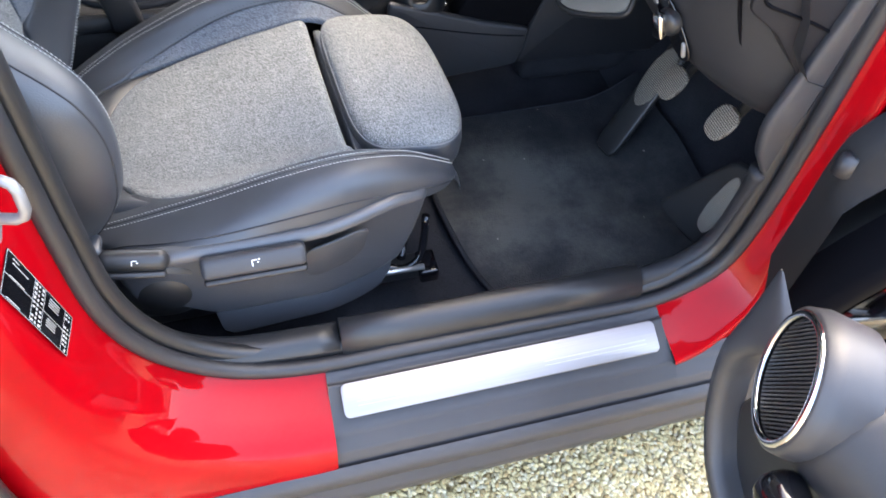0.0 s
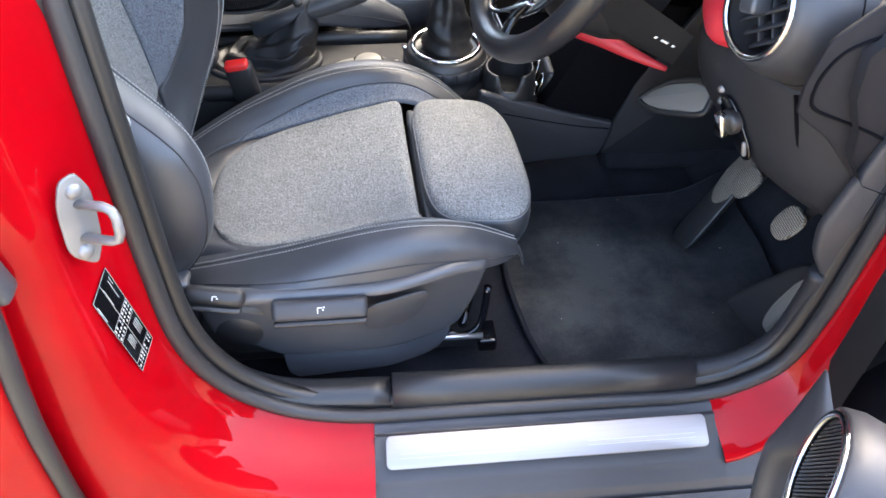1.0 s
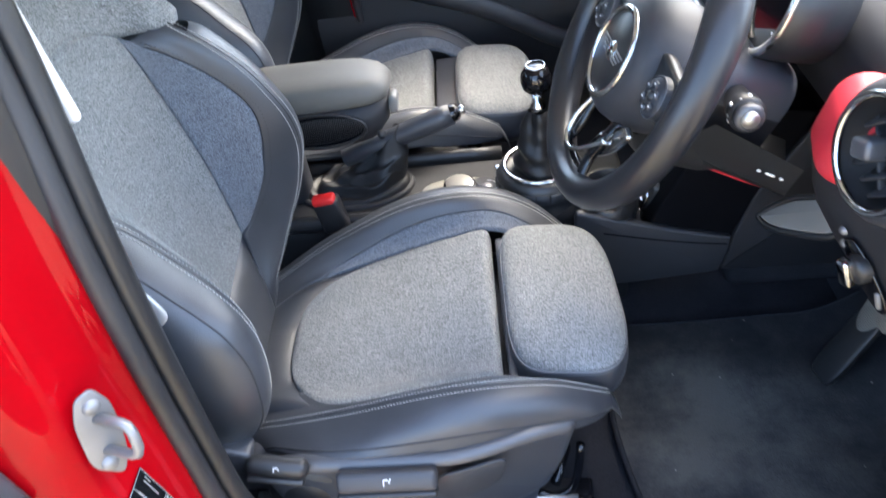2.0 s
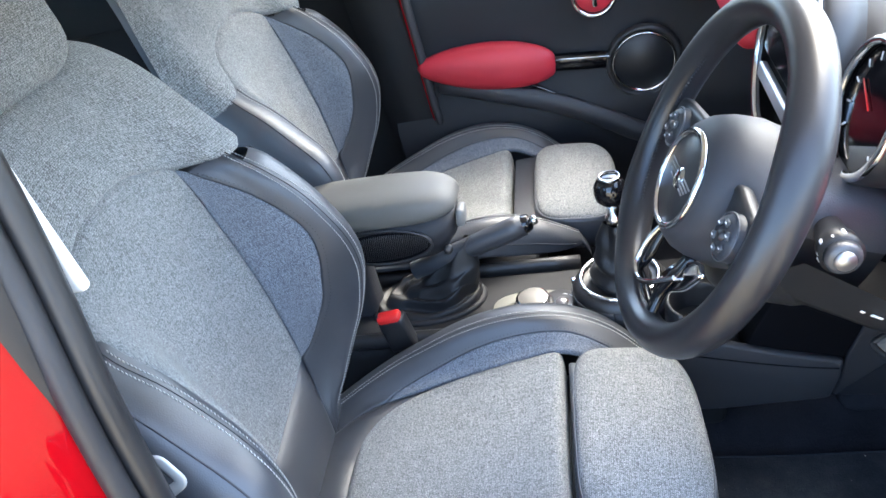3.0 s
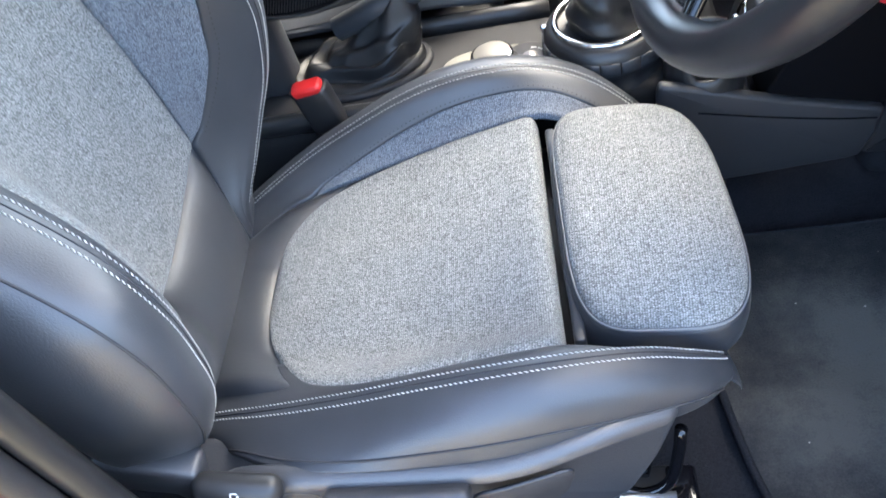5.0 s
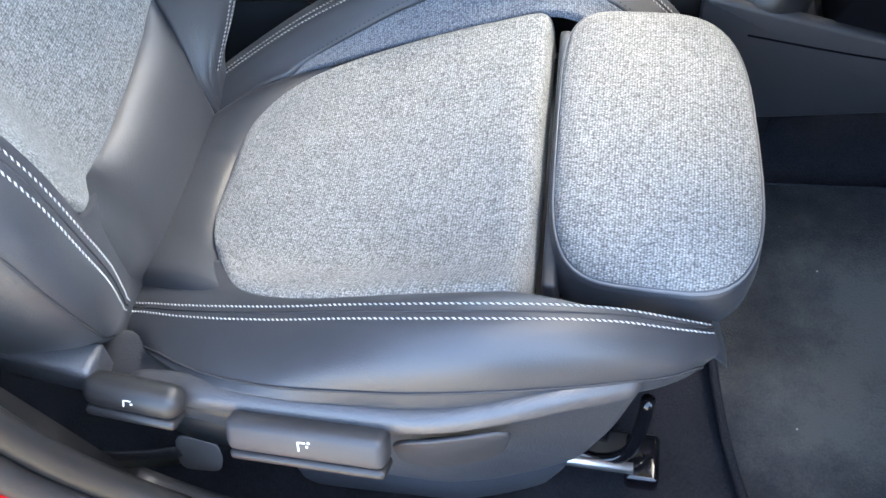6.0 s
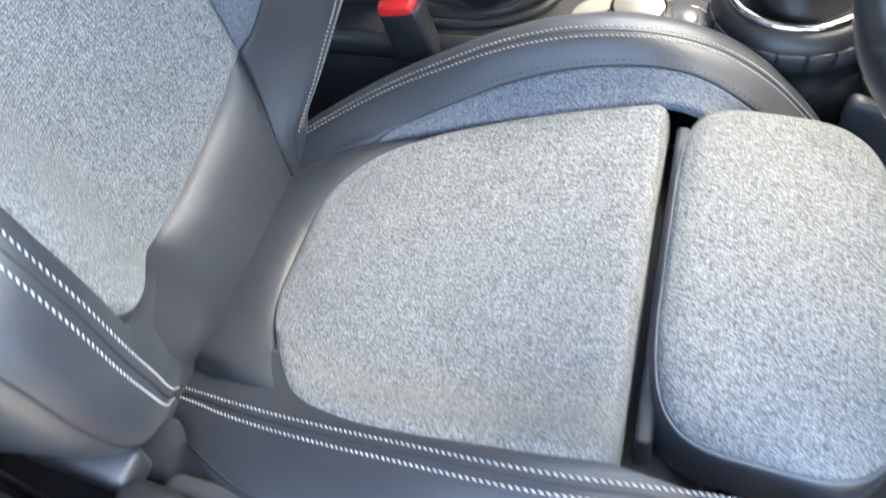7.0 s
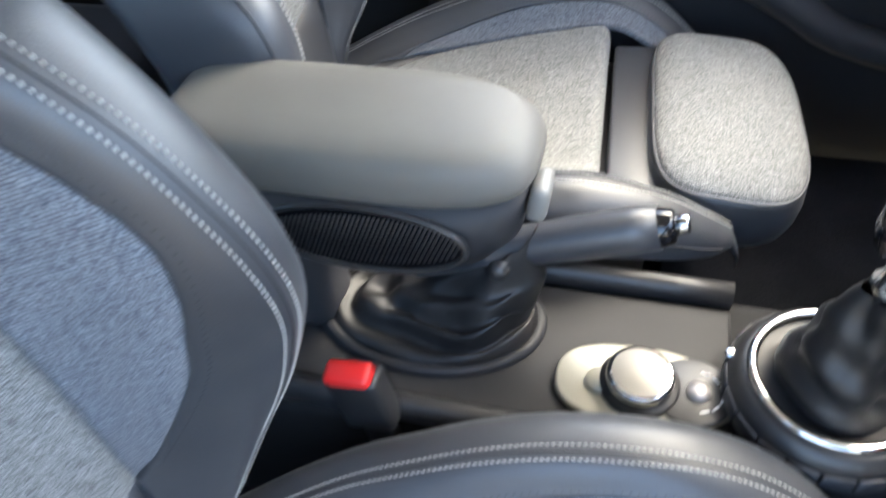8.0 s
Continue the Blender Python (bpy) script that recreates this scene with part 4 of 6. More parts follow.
plate_m = basis((0.2295, -0.738, 0.3725), (1, 0, 0), (0, -0.42, 0.9))
plate_line = []
for cx, cy, a0 in ((0.221, 0.0145, 0), (-0.221, 0.0145, 90), (-0.221, -0.0145, 180), (0.221, -0.0145, 270)):
    plate_line += [(cx + 0.0085 * math.cos(radians(a0 + 15 * k)), cy + 0.0085 * math.sin(radians(a0 + 15 * k))) for k in range(7)]
tread = tagged(part("sill_plate", slab(plate_line, 0.003, 0.001, plate_m), BRUSHED, None), "brushed aluminium sill plate with fine lines", "sill plate")
for y in (-0.009, -0.003):
    for x0, x1 in ((-0.21, -0.035), (0.055, 0.21)):
        part("engraved_line", rbox(x1 - x0, 0.0006, 0.0004, 0.0001, plate_m @ pose((x0 + x1) / 2, y, 0.0032), 1), STEEL, tread)
for x in (0.0, 0.022):
    part("engraved_bar", rbox(0.012, 0.0008, 0.0004, 0.0001, plate_m @ pose(x, 0.003, 0.0031), 1), STEEL, tread)

# rear door, shut, with its seal
rows = []
for i in range(13):
    z = 0.19 + 0.89 * i / 12
    gap = lerp_table([(0.28, -0.375), (0.43, -0.370), (0.55, -0.358), (0.67, -0.344), (0.83, -0.318), (1.1, -0.29)], z)[0]
    bulge = -0.822 - 0.02 * math.sin(math.pi * (z - 0.25) / 0.9)
    rows.append([Vector((gap - 0.006, bulge + 0.05, z)), Vector((gap - 0.008, bulge + 0.006, z)), Vector((gap - 0.014, bulge, z)), Vector((gap - 0.10, bulge - 0.004, z)), Vector((gap - 0.5, bulge - 0.01, z)), Vector((gap - 0.9, bulge, z))])
rear_door = thing("rear_door", "closed glossy red rear door with a rubber edge seal", "car door", (0, 0, 0))
part("door_skin", grid_mesh(rows), RED, rear_door)
part("edge_seal", tube([r[1] + Vector((0.006, 0.012, 0)) for r in rows], 0.011, 8), RUBBER, rear_door, "black rubber edge seal")
part("lock_cover", rbox(0.026, 0.03, 0.11, 0.008, pose(-0.325, -0.80, 0.865, 0, -8, 0)), PLASTIC_GREY, rear_door)

# striker and data label on the pillar
striker = thing("door_striker", "bare steel door striker loop on the red pillar", "striker", (-0.262, -0.736, 0.836))
sm = basis((0, 0, 0), (0.1, 0.2, 0.97), (0.68, -0.72, 0.08))
part("base_plate", slab(rounded([(-0.050, -0.010), (-0.022, -0.018), (0.03, -0.016), (0.052, -0.004), (0.046, 0.012), (0.02, 0.018), (-0.03, 0.015)], 4, 0.3), 0.004, 0.0015, sm), DULL_STEEL, striker)
part("loop", tube([basis((0, 0, 0), (0.1, 0.2, 0.97), (0.96, -0.28, 0.04)) @ Vector(p) for p in [(0.020, 0.0, -0.004), (0.020, 0.0, 0.030), (0.017, 0.0, 0.037), (0.010, 0.0, 0.040), (-0.006, 0.0, 0.040), (-0.013, 0.0, 0.037), (-0.016, 0.0, 0.030), (-0.016, 0.0, -0.004)]], 0.0048, 10), DULL_STEEL, striker)
for x in (0.034, -0.03):
    part("screw", lathe([(0.0, 0.004), (0.006, 0.004), (0.008, 0.0)], 12, sm @ pose(x, 0, 0.004)), DULL_STEEL, striker)
LX, LY, LN = Vector((0.0631, 0.1016, -0.9928)), Vector((0.264, 0.838, 0.479)), Vector((0.950, -0.315, 0.028))
label_m = Matrix.Translation(Vector((-0.2704, -0.7253, 0.6768)) + LN * 0.0016) @ Matrix((LX, LY, LN)).transposed().to_4x4()
sticker = tagged(part("data_label", slab([(-0.069, -0.0195), (0.069, -0.0195), (0.069, 0.0195), (-0.069, 0.0195)], 0.0006, 0, label_m), GLOSS, None, "", False), "black data sticker with rows of pale print", "sticker")
rnd = random.Random(4)


def print_bar(x, y, sx, sy, name="print_bar"):
    part(name, rbox(sx, sy, 0.0002, 0.00005, label_m @ pose(x, y, 0.0008), 1), LABEL_PRINT, sticker)


for col, wide in ((-0.011, 0.0042), (-0.0045, 0.0030), (0.003, 0.0040), (0.0555, 0.0042), (0.0615, 0.0030)):
    for i in range(9):
        if rnd.random() < 0.88:
            print_bar(col + 0.0006 * rnd.random(), -0.0165 + 0.0041 * i, wide, 0.0014 + 0.0012 * rnd.random())
for i in range(4):
    print_bar(0.027 + 0.002 * rnd.random(), 0.0155 - 0.0023 * i, 0.022, 0.0008)
    print_bar(0.026 + 0.002 * rnd.random(), -0.003 - 0.0022 * i, 0.020, 0.0007)
print_bar(-0.042, 0.0125, 0.030, 0.0008)
print_bar(-0.052, 0.0160, 0.012, 0.0008)
print_bar(-0.045, 0.0012, 0.028, 0.0007)
print_bar(-0.046, -0.0175, 0.026, 0.0010)
for x in (-0.0685, -0.0145, 0.0075, 0.0520, 0.0685):
    print_bar(x, 0, 0.0005, 0.0385, "print_rule")
for y in (-0.0192, 0.0, 0.0192):
    print_bar(0, y, 0.137, 0.0004, "print_rule")

# floor, tunnel, bulkhead, roof and far side
part("floor_pan", rbox(2.4, 1.30, 0.02, 0.004, pose(-0.20, 0.0, 0.265)), CARPET, car, "black carpet floor")
part("bulkhead", rbox(0.02, 1.30, 0.75, 0.004, pose(1.0, 0, 0.62)), CARPET, car)
part("toe_board", rbox(0.45, 1.28, 0.02, 0.004, pose(0.82, 0, 0.42, 0, -48, 0)), CARPET, car, "sloping black carpet toe board")
part("outer_floor", rbox(0.9, 0.02, 0.12, 0.004, pose(0.15, -0.64, 0.325)), CARPET, car)
roof = []
for i in range(17):
    x = -1.35 + 1.80 * i / 16
    roof.append([Vector((x, y, 1.405 - 0.035 * (y / 0.55) ** 4 - 0.03 * max(0, (x - 0.1) / 0.25) ** 2 - 0.10 * max(0.0, (-0.9 - x) / 0.45) ** 2)) for y in [-0.58 + 1.16 * j / 12 for j in range(13)]])
part("roof_skin", grid_mesh([[p + Vector((0, 0, 0.03)) for p in r] for r in roof]), RED, car)
part("headliner", grid_mesh(roof), CREAM, car, "pale fabric headliner")
for sgn in (-1, 1):
    part("a_pillar", tube(spline([(0.92, sgn * 0.68, 0.98), (0.70, sgn * 0.63, 1.20), (0.45, sgn * 0.57, 1.37)], 10), 0.04, 10), PLASTIC_DARK, car)
    part("cant_rail", tube(spline([(0.45, sgn * 0.57, 1.37), (-0.3, sgn * 0.58, 1.41), (-0.9, sgn * 0.57, 1.39), (-1.35, sgn * 0.55, 1.28)], 12), 0.035, 10), RED, car)
part("windscreen", grid_mesh([[Vector((0.93, y, 0.99)) for y in (-0.66, 0, 0.66)], [Vector((0.46, y * 0.84, 1.365)) for y in (-0.66, 0, 0.66)]]), GLASS, car).visible_shadow = False
part("b_pillar_inner", sweep(spline([(-0.30, -0.60, 1.36), (-0.30, -0.64, 1.0), (-0.31, -0.65, 0.55), (-0.32, -0.65, 0.40)], 12), [(0.05, -0.02), (0.05, 0.02), (-0.06, 0.02), (-0.06, -0.02)], up=(1, 0, 0)), PLASTIC_DARK, car)

far = thing("passenger_door", "closed passenger door lined in black with a red armrest", "car door", (0, 0, 0))
rows = []
for i in range(15):
    z = 0.22 + 0.74 * i / 14
    dy = lerp_table([(0.28, 0.0), (0.50, -0.025), (0.60, -0.03), (0.66, 0.005), (0.80, 0.01), (0.90, -0.01), (0.96, 0.02)], z)[0]
    rows.append([Vector((x, 0.665 + dy, z)) for x in [-0.36 + 1.4 * j / 20 for j in range(21)]])
part("door_lining", grid_mesh(rows), DASH, far, "black grained door lining")
pad = lathe([(0.035 * math.sin(math.pi * min(1, max(0, k / 24))) ** 0.42, k / 24) for k in range(25)], 28)
for v in pad.verts:
    k = v.co.z
    v.co = Vector((-0.167 + 0.334 * k, v.co.x * 1.0, v.co.y * (1.25 + 0.65 * k ** 0.8) - 0.018 * (k - 0.3)))
bmesh.ops.recalc_face_normals(pad, faces=pad.faces)
bmesh.ops.transform(pad, matrix=pose(-0.110, 0.645, 0.722, 0, 4, 0), verts=pad.verts)
part("armrest", pad, RED_TRIM, far, "padded red armrest")
part("pull_handle", rbox(0.15, 0.03, 0.040, 0.014, pose(0.10, 0.652, 0.692, 0, 6, 0)), GLOSS, far)
part("handle_strip", rbox(0.12, 0.004, 0.005, 0.0015, pose(0.11, 0.636, 0.703, 0, 6, 0)), CHROME, far)
spk = part("speaker", lathe([(0.0, 0.004), (0.062, 0.006), (0.066, 0.0)], 40, basis((0.242, 0.648, 0.668), (1, 0, 0), (0, -1, 0))), PLASTIC_DARK, far, "round black loudspeaker")
part("surround", lathe([(0.085, 0.0), (0.082, 0.016), (0.074, 0.016), (0.07, 0.004)], 40, basis((0.242, 0.652, 0.668), (1, 0, 0), (0, -1, 0))), PLASTIC_DARK, spk)
part("chrome_ring", lathe([(0.064, 0.006), (0.066, 0.010), (0.069, 0.010), (0.071, 0.004)], 40, basis((0.242, 0.648, 0.668), (1, 0, 0), (0, -1, 0))), CHROME, spk, "thin chrome ring")
opener = part("opener", lathe([(0.0, 0.006), (0.035, 0.010), (0.04, 0.0)], 32, basis((0.15, 0.655, 0.835), (1, 0, 0), (0, -1, 0))), RED_TRIM, far, "round red door opener in a chrome ring")
part("ring", tube([basis((0.15, 0.648, 0.835), (1, 0, 0), (0, -1, 0)) @ Vector((0.045 * math.cos(a * math.pi / 16), 0.045 * math.sin(a * math.pi / 16), 0)) for a in range(32)], 0.005, 8, True), CHROME, opener)
part("pull", rbox(0.012, 0.012, 0.05, 0.004, pose(0.15, 0.645, 0.835)), CHROME, opener)
part("map_pocket", sweep(spline([(-0.23, 0.658, 0.690), (-0.10, 0.647, 0.650), (0.03, 0.640, 0.605), (0.15, 0.635, 0.545), (0.24, 0.632, 0.495), (0.45, 0.632, 0.44)], 20), ring(0.026, 12, 0.018)), PLASTIC, far, "curved rim of the door pocket")
part("shelf_edge", tube(spline([(-0.018, 0.642, 0.660), (0.06, 0.640, 0.612), (0.105, 0.640, 0.584), (0.16, 0.640, 0.577), (0.255, 0.640, 0.571)], 16), 0.004, 6), GLOSS, far)
part("belt_strip", sweep([(-0.27, 0.67, 0.965), (0.9, 0.67, 0.965)], ring(0.02, 10)), PLASTIC_DARK, far)
part("window_pane", grid_mesh([[Vector((-0.25, 0.68, 0.97)), Vector((0.80, 0.68, 0.97))], [Vector((-0.25, 0.58, 1.38)), Vector((0.46, 0.58, 1.38))]]), GLASS, far).visible_shadow = False
part("far_b_pillar", sweep(spline([(-0.33, 0.60, 1.38), (-0.33, 0.65, 0.95), (-0.30, 0.66, 0.55), (-0.25, 0.66, 0.30)], 14), [(0.055, -0.03), (0.055, 0.0), (0.045, 0.015), (-0.07, 0.015), (-0.07, -0.03)], up=(1, 0, 0)), MATTE, car, "black lined far pillar")
part("far_frame_edge", tube(spline([(-0.272, 0.64, 0.98), (-0.268, 0.645, 0.80), (-0.262, 0.645, 0.60), (-0.235, 0.645, 0.44)], 14), 0.0035, 8), RED, car, "thin strip of red paint")
part("far_seal", tube(spline([(-0.262, 0.64, 0.98), (-0.258, 0.645, 0.80), (-0.252, 0.645, 0.60), (-0.225, 0.645, 0.42)], 14), 0.011, 8), RUBBER, car)
# rear of the cabin
part("far_quarter", rbox(1.16, 0.03, 0.76, 0.006, pose(-0.83, 0.694, 0.58)), MATTE, car)
part("far_quarter_trim", rbox(1.0, 0.03, 0.40, 0.006, pose(-0.92, 0.675, 1.16)), MATTE, car)
part("near_quarter", rbox(0.95, 0.03, 0.70, 0.006, pose(-0.86, -0.665, 0.62)), MATTE, car)
part("rear_bulkhead", rbox(0.03, 1.34, 0.70, 0.006, pose(-1.40, 0, 0.62)), MATTE, car)
bench = thing("rear_bench", "dark cloth rear bench behind the front seats", "car seat", (0, 0, 0))
part("bench_cushion", rbox(0.45, 1.20, 0.16, 0.05, pose(-0.98, 0, 0.44)), LEATHER, bench)
part("bench_back", rbox(0.14, 1.20, 0.72, 0.05, pose(-1.28, 0, 0.80, 0, -12, 0)), LEATHER, bench)
for sgn in (-1, 1):
    part("quarter_glass", grid_mesh([[Vector((-1.36, sgn * 0.66, 0.97)), Vector((-0.38, sgn * 0.67, 0.97))], [Vector((-1.30, sgn * 0.56, 1.37)), Vector((-0.36, sgn * 0.58, 1.38))]]), GLASS, car).visible_shadow = False
part("tailgate_glass", grid_mesh([[Vector((-1.42, -0.62, 0.97)), Vector((-1.42, 0.62, 0.97))], [Vector((-1.34, -0.54, 1.30)), Vector((-1.34, 0.54, 1.30))]]), GLASS, car).visible_shadow = False


# ---- centre console ----
console = thing("centre_console", "black plastic centre console between the seats", "console", (0, 0, 0))
part("tunnel", rbox(1.25, 0.20, 0.24, 0.02, pose(-0.32, 0.03, 0.385)), MATTE, console)
part("top_tray", rbox(0.66, 0.15, 0.012, 0.005, pose(-0.25, 0.03, 0.507)), TRAY, console, "grey-black top tray")
for y in (-0.06, 0.12):
    part("edge_rail", sweep(spline([(-0.55, y, 0.517), (-0.2, y, 0.517), (0.08, y, 0.515)], 10), ring(0.016, 10, 0.012)), PLASTIC_DARK, console)
part("gear_turret", lathe([(0.0, 0.030), (0.060, 0.030), (0.066, 0.034), (0.074, 0.030), (0.080, 0.018), (0.081, -0.004), (0.076, -0.012), (0.082, -0.02), (0.084, -0.09), (0.0, -0.09)], 48, pose(0.150, 0.012, 0.525)), PLASTIC_DARK, console, "round black gear lever surround")
part("chrome_ring", tube([Vector((0.150 + 0.064 * math.cos(a * math.pi / 24), 0.012 + 0.064 * math.sin(a * math.pi / 24), 0.560)) for a in range(48)], 0.0045, 8, True), CHROME, console, "polished chrome ring")
for k in range(20):
    a = k * math.pi / 10
    part("ring_rib", rbox(0.003, 0.0235, 0.019, 0.001, pose(0.150, 0.012, 0.533) @ pose(0, 0, 0, 0, 0, math.degrees(a)) @ pose(0.0805, 0, 0), 1), PLASTIC, console)
part("marker_tab", rbox(0.010, 0.010, 0.008, 0.003, pose(0.072, 0.030, 0.545)), CHROME, console)
# cup holder: a round well whose rim dips towards the driver
rows = []
for r, z, dip in ((0.0, -0.105, 0), (0.034, -0.105, 0), (0.038, -0.06, 0), (0.0405, -0.012, 1), (0.0415, 0.0, 1), (0.0435, 0.003, 1), (0.0465, 0.0, 1), (0.0495, -0.012, 1), (0.0505, -0.045, 0.3), (0.047, -0.075, 0), (0.036, -0.108, 0), (0.018, -0.125, 0)):
    row = []
    for k in range(48):
        a = 2 * math.pi * k / 48
        off = abs((math.degrees(a) - 262 + 180) % 360 - 180)
        low = 0.030 * (1 - min(1.0, max(0.0, (off - 14) / 14)) ** 2) if off < 28 else 0.0
        row.append(Vector((0.265 + r * math.cos(a), -0.055 + r * math.sin(a), 0.548 + z - dip * low)))
    rows.append(row)
part("cup_holder", grid_mesh(rows, closed=True), PLASTIC_DARK, console, "black open cup holder")
part("console_nose", rbox(0.19, 0.17, 0.13, 0.035, pose(0.25, 0.015, 0.40)), PLASTIC, console)
cheek = part("front_cheek", slab(rounded([(0.20, 0.530), (0.29, 0.500), (0.38, 0.470), (0.470, 0.446), (0.466, 0.405), (0.453, 0.366), (0.30, 0.352), (0.20, 0.352)], 5, 0.12), 0.016, 0.006, basis((0, -0.090, 0), (1, 0, 0), (0, -1, 0)), 3), PLASTIC, console, "charcoal lower cheek panel")
part("seam", tube(spline([(0.25, -0.1062, 0.478), (0.34, -0.1064, 0.455), (0.41, -0.1064, 0.440), (0.462, -0.1060, 0.432)], 16), 0.0012, 6), PITCH, cheek)
part("tunnel_carpet", rbox(0.34, 0.19, 0.36, 0.03, pose(0.65, 0.02, 0.46)), CARPET, console)
part("footwell_panel", slab(rounded([(0.474, 0.444), (0.50, 0.53), (0.60, 0.70), (0.80, 0.70), (0.80, 0.352), (0.458, 0.362), (0.470, 0.405)], 5, 0.12), 0.012, 0.004, basis((0, -0.086, 0), (1, 0, 0), (0, -1, 0))), DASH, console, "charcoal footwell side panel")
# Solid block; its black stands in for shade in the opening towards the far footwell.
part("shade_block", slab([(0.325, 0.475), (0.470, 0.440), (0.515, 0.545), (0.575, 0.68), (0.43, 0.70), (0.385, 0.60)], 0.18, 0.004, basis((0, 0.085, 0), (1, 0, 0), (0, -1, 0))), PITCH, console, "solid near-black block for the shaded opening under the dashboard")
panel = part("switch_strip", rbox(0.03, 0.16, 0.085, 0.01, pose(0.345, 0.022, 0.490, 0, 14, 0)), PLASTIC_DARK, console)
for y in (-0.046, 0.0, 0.046):
    sw_m = pose(0.327, y, 0.500, 0, 14, 0)
    part("toggle", rbox(0.012, 0.011, 0.022, 0.004, sw_m @ pose(-0.004, 0, -0.006)), CHROME, panel, "chrome toggle switch")
    part("toggle_guard", tube([sw_m @ Vector((0.0, 0.0125 * math.cos(a * math.pi / 12), 0.024 * math.sin(a * math.pi / 12))) for a in range(24)], 0.0022, 6, True), CHROME, panel, "chrome guard loop")

ctl = thing("media_controller", "silver rotary media dial on a pale oval pad with keys", "control dial", (0, 0, 0.513))
oval = [(0.012 + x, y) for x, y in superellipse(-0.085, 0.075, 0.042, 2.6, 40)]
part("pad", slab(oval, 0.008, 0.003), CHAMPAGNE, ctl, "satin oval pad")
part("key_field", slab([(0.045 + 0.034 * math.cos(a * math.pi / 16), 0.034 * math.sin(a * math.pi / 16)) for a in range(32)], 0.004, 0.0012, pose(0, 0, 0.007)), PLASTIC_DARK, ctl)
part("dial", lathe([(0.0, 0.0275), (0.026, 0.0275), (0.0285, 0.026), (0.0295, 0.022), (0.0295, 0.016), (0.027, 0.006)], 40, pose(0, 0, 0)), CHROME, ctl, "chrome-rimmed dial")
part("dial_top", lathe([(0.0, 0.0282), (0.0240, 0.0282), (0.0250, 0.0276)], 36), DIAL_FACE, ctl, "satin dial face")
part("dial_skirt", lathe([(0.0, 0.014), (0.033, 0.014), (0.035, 0.011), (0.035, 0.007)], 36), PLASTIC_DARK, ctl)
part("small_key", lathe([(0.0, 0.015), (0.010, 0.014), (0.011, 0.010)], 24, pose(0.050, 0, 0)), BRUSHED, ctl)
for k in range(6):
    a = radians(-75 + 30 * k)
    part("key_mark", rbox(0.008, 0.0018, 0.0006, 0.0002, pose(0.050 + 0.020 * math.cos(a), 0.020 * math.sin(a), 0.0116, 0, 0, math.degrees(a) + 90), 1), WHITE, ctl)
part("round_key", lathe([(0.0, 0.0125), (0.012, 0.012), (0.013, 0.008)], 24, pose(-0.034, -0.004, 0)), CHAMPAGNE, ctl)

gear = thing("gear_lever", "gear lever with glossy black ball and soft leather boot", "gear lever", (0.150, 0.012, 0.56))
rows = []
for i in range(19):
    f = i / 18
    r = 0.031 * (1 - f) ** 0.8 + 0.017
    row = []
    for k in range(40):
        a = 2 * math.pi * k / 40
        fold = 0.0055 * math.sin(3 * a + 5 * f) * math.sin(math.pi * f) + 0.004 * math.sin(22 * f + 2 * math.cos(a)) * (1 - f) + 0.006 * noise.noise(Vector((2.2 * math.cos(a) + 4 * f, 2.2 * math.sin(a), 3.0 * f))) * math.sin(math.pi * f)
        sq = 1 + 0.10 * math.cos(4 * a) * (0.4 + f)
        row.append(Vector(((r * sq + fold) * math.cos(a) + 0.004 * f, (r * sq + fold) * math.sin(a), 0.115 * f - 0.006)))
    rows.append(row)
part("leather_boot", grid_mesh(rows, closed=True), BOOT, gear, "creased black leather boot")
part("stick", lathe([(0.0, 0.150), (0.008, 0.150), (0.010, 0.125), (0.014, 0.120), (0.015, 0.105), (0.0, 0.105)], 20, pose(0.003, 0, 0)), CHROME, gear, "chrome neck")
part("ball", lathe([(0.0, 0.193), (0.010, 0.1925), (0.019, 0.188), (0.0255, 0.178), (0.0270, 0.167), (0.0245, 0.154), (0.017, 0.146), (0.009, 0.143), (0.0, 0.143)], 36, pose(0.003, 0, 0)), GLOSS, gear, "glossy black ball")
part("cap", lathe([(0.0145, 0.1945), (0.0165, 0.1935), (0.018, 0.1895), (0.0165, 0.1905), (0.0145, 0.1925), (0.0145, 0.1945)], 32, pose(0.003, 0, 0)), CHROME, gear)

brake = thing("handbrake", "handbrake lever with leather grip and creased boot", "handbrake", (0, 0, 0))
HB0, HB1 = Vector((-0.215, 0.062, 0.575)), Vector((0.022, 0.078, 0.648))
part("grip", sweep([HB0 + (HB1 - HB0) * f for f in (0.0, 0.3, 0.55, 0.60, 0.80, 0.90)], ring(0.0200, 18, 0.0185), scale=[0.85, 0.95, 1.0, 1.04, 1.06, 1.0]), LEATHER, brake, "black leather grip")
part("collar", tube([HB0 + (HB1 - HB0) * 0.575, HB0 + (HB1 - HB0) * 0.587], 0.0185, 18), PLASTIC_DARK, brake)
part("end_cap", sweep([HB0 + (HB1 - HB0) * f for f in (0.885, 0.90, 0.945, 0.955)], ring(0.0165, 16), scale=[1.04, 1.06, 0.9, 0.72]), GLOSS, brake)
part("release_button", sweep([HB0 + (HB1 - HB0) * f for f in (0.945, 0.99, 1.0)], ring(0.0085, 14), scale=[1, 1, 0.8]), CHROME, brake, "chrome release button")
rows = []
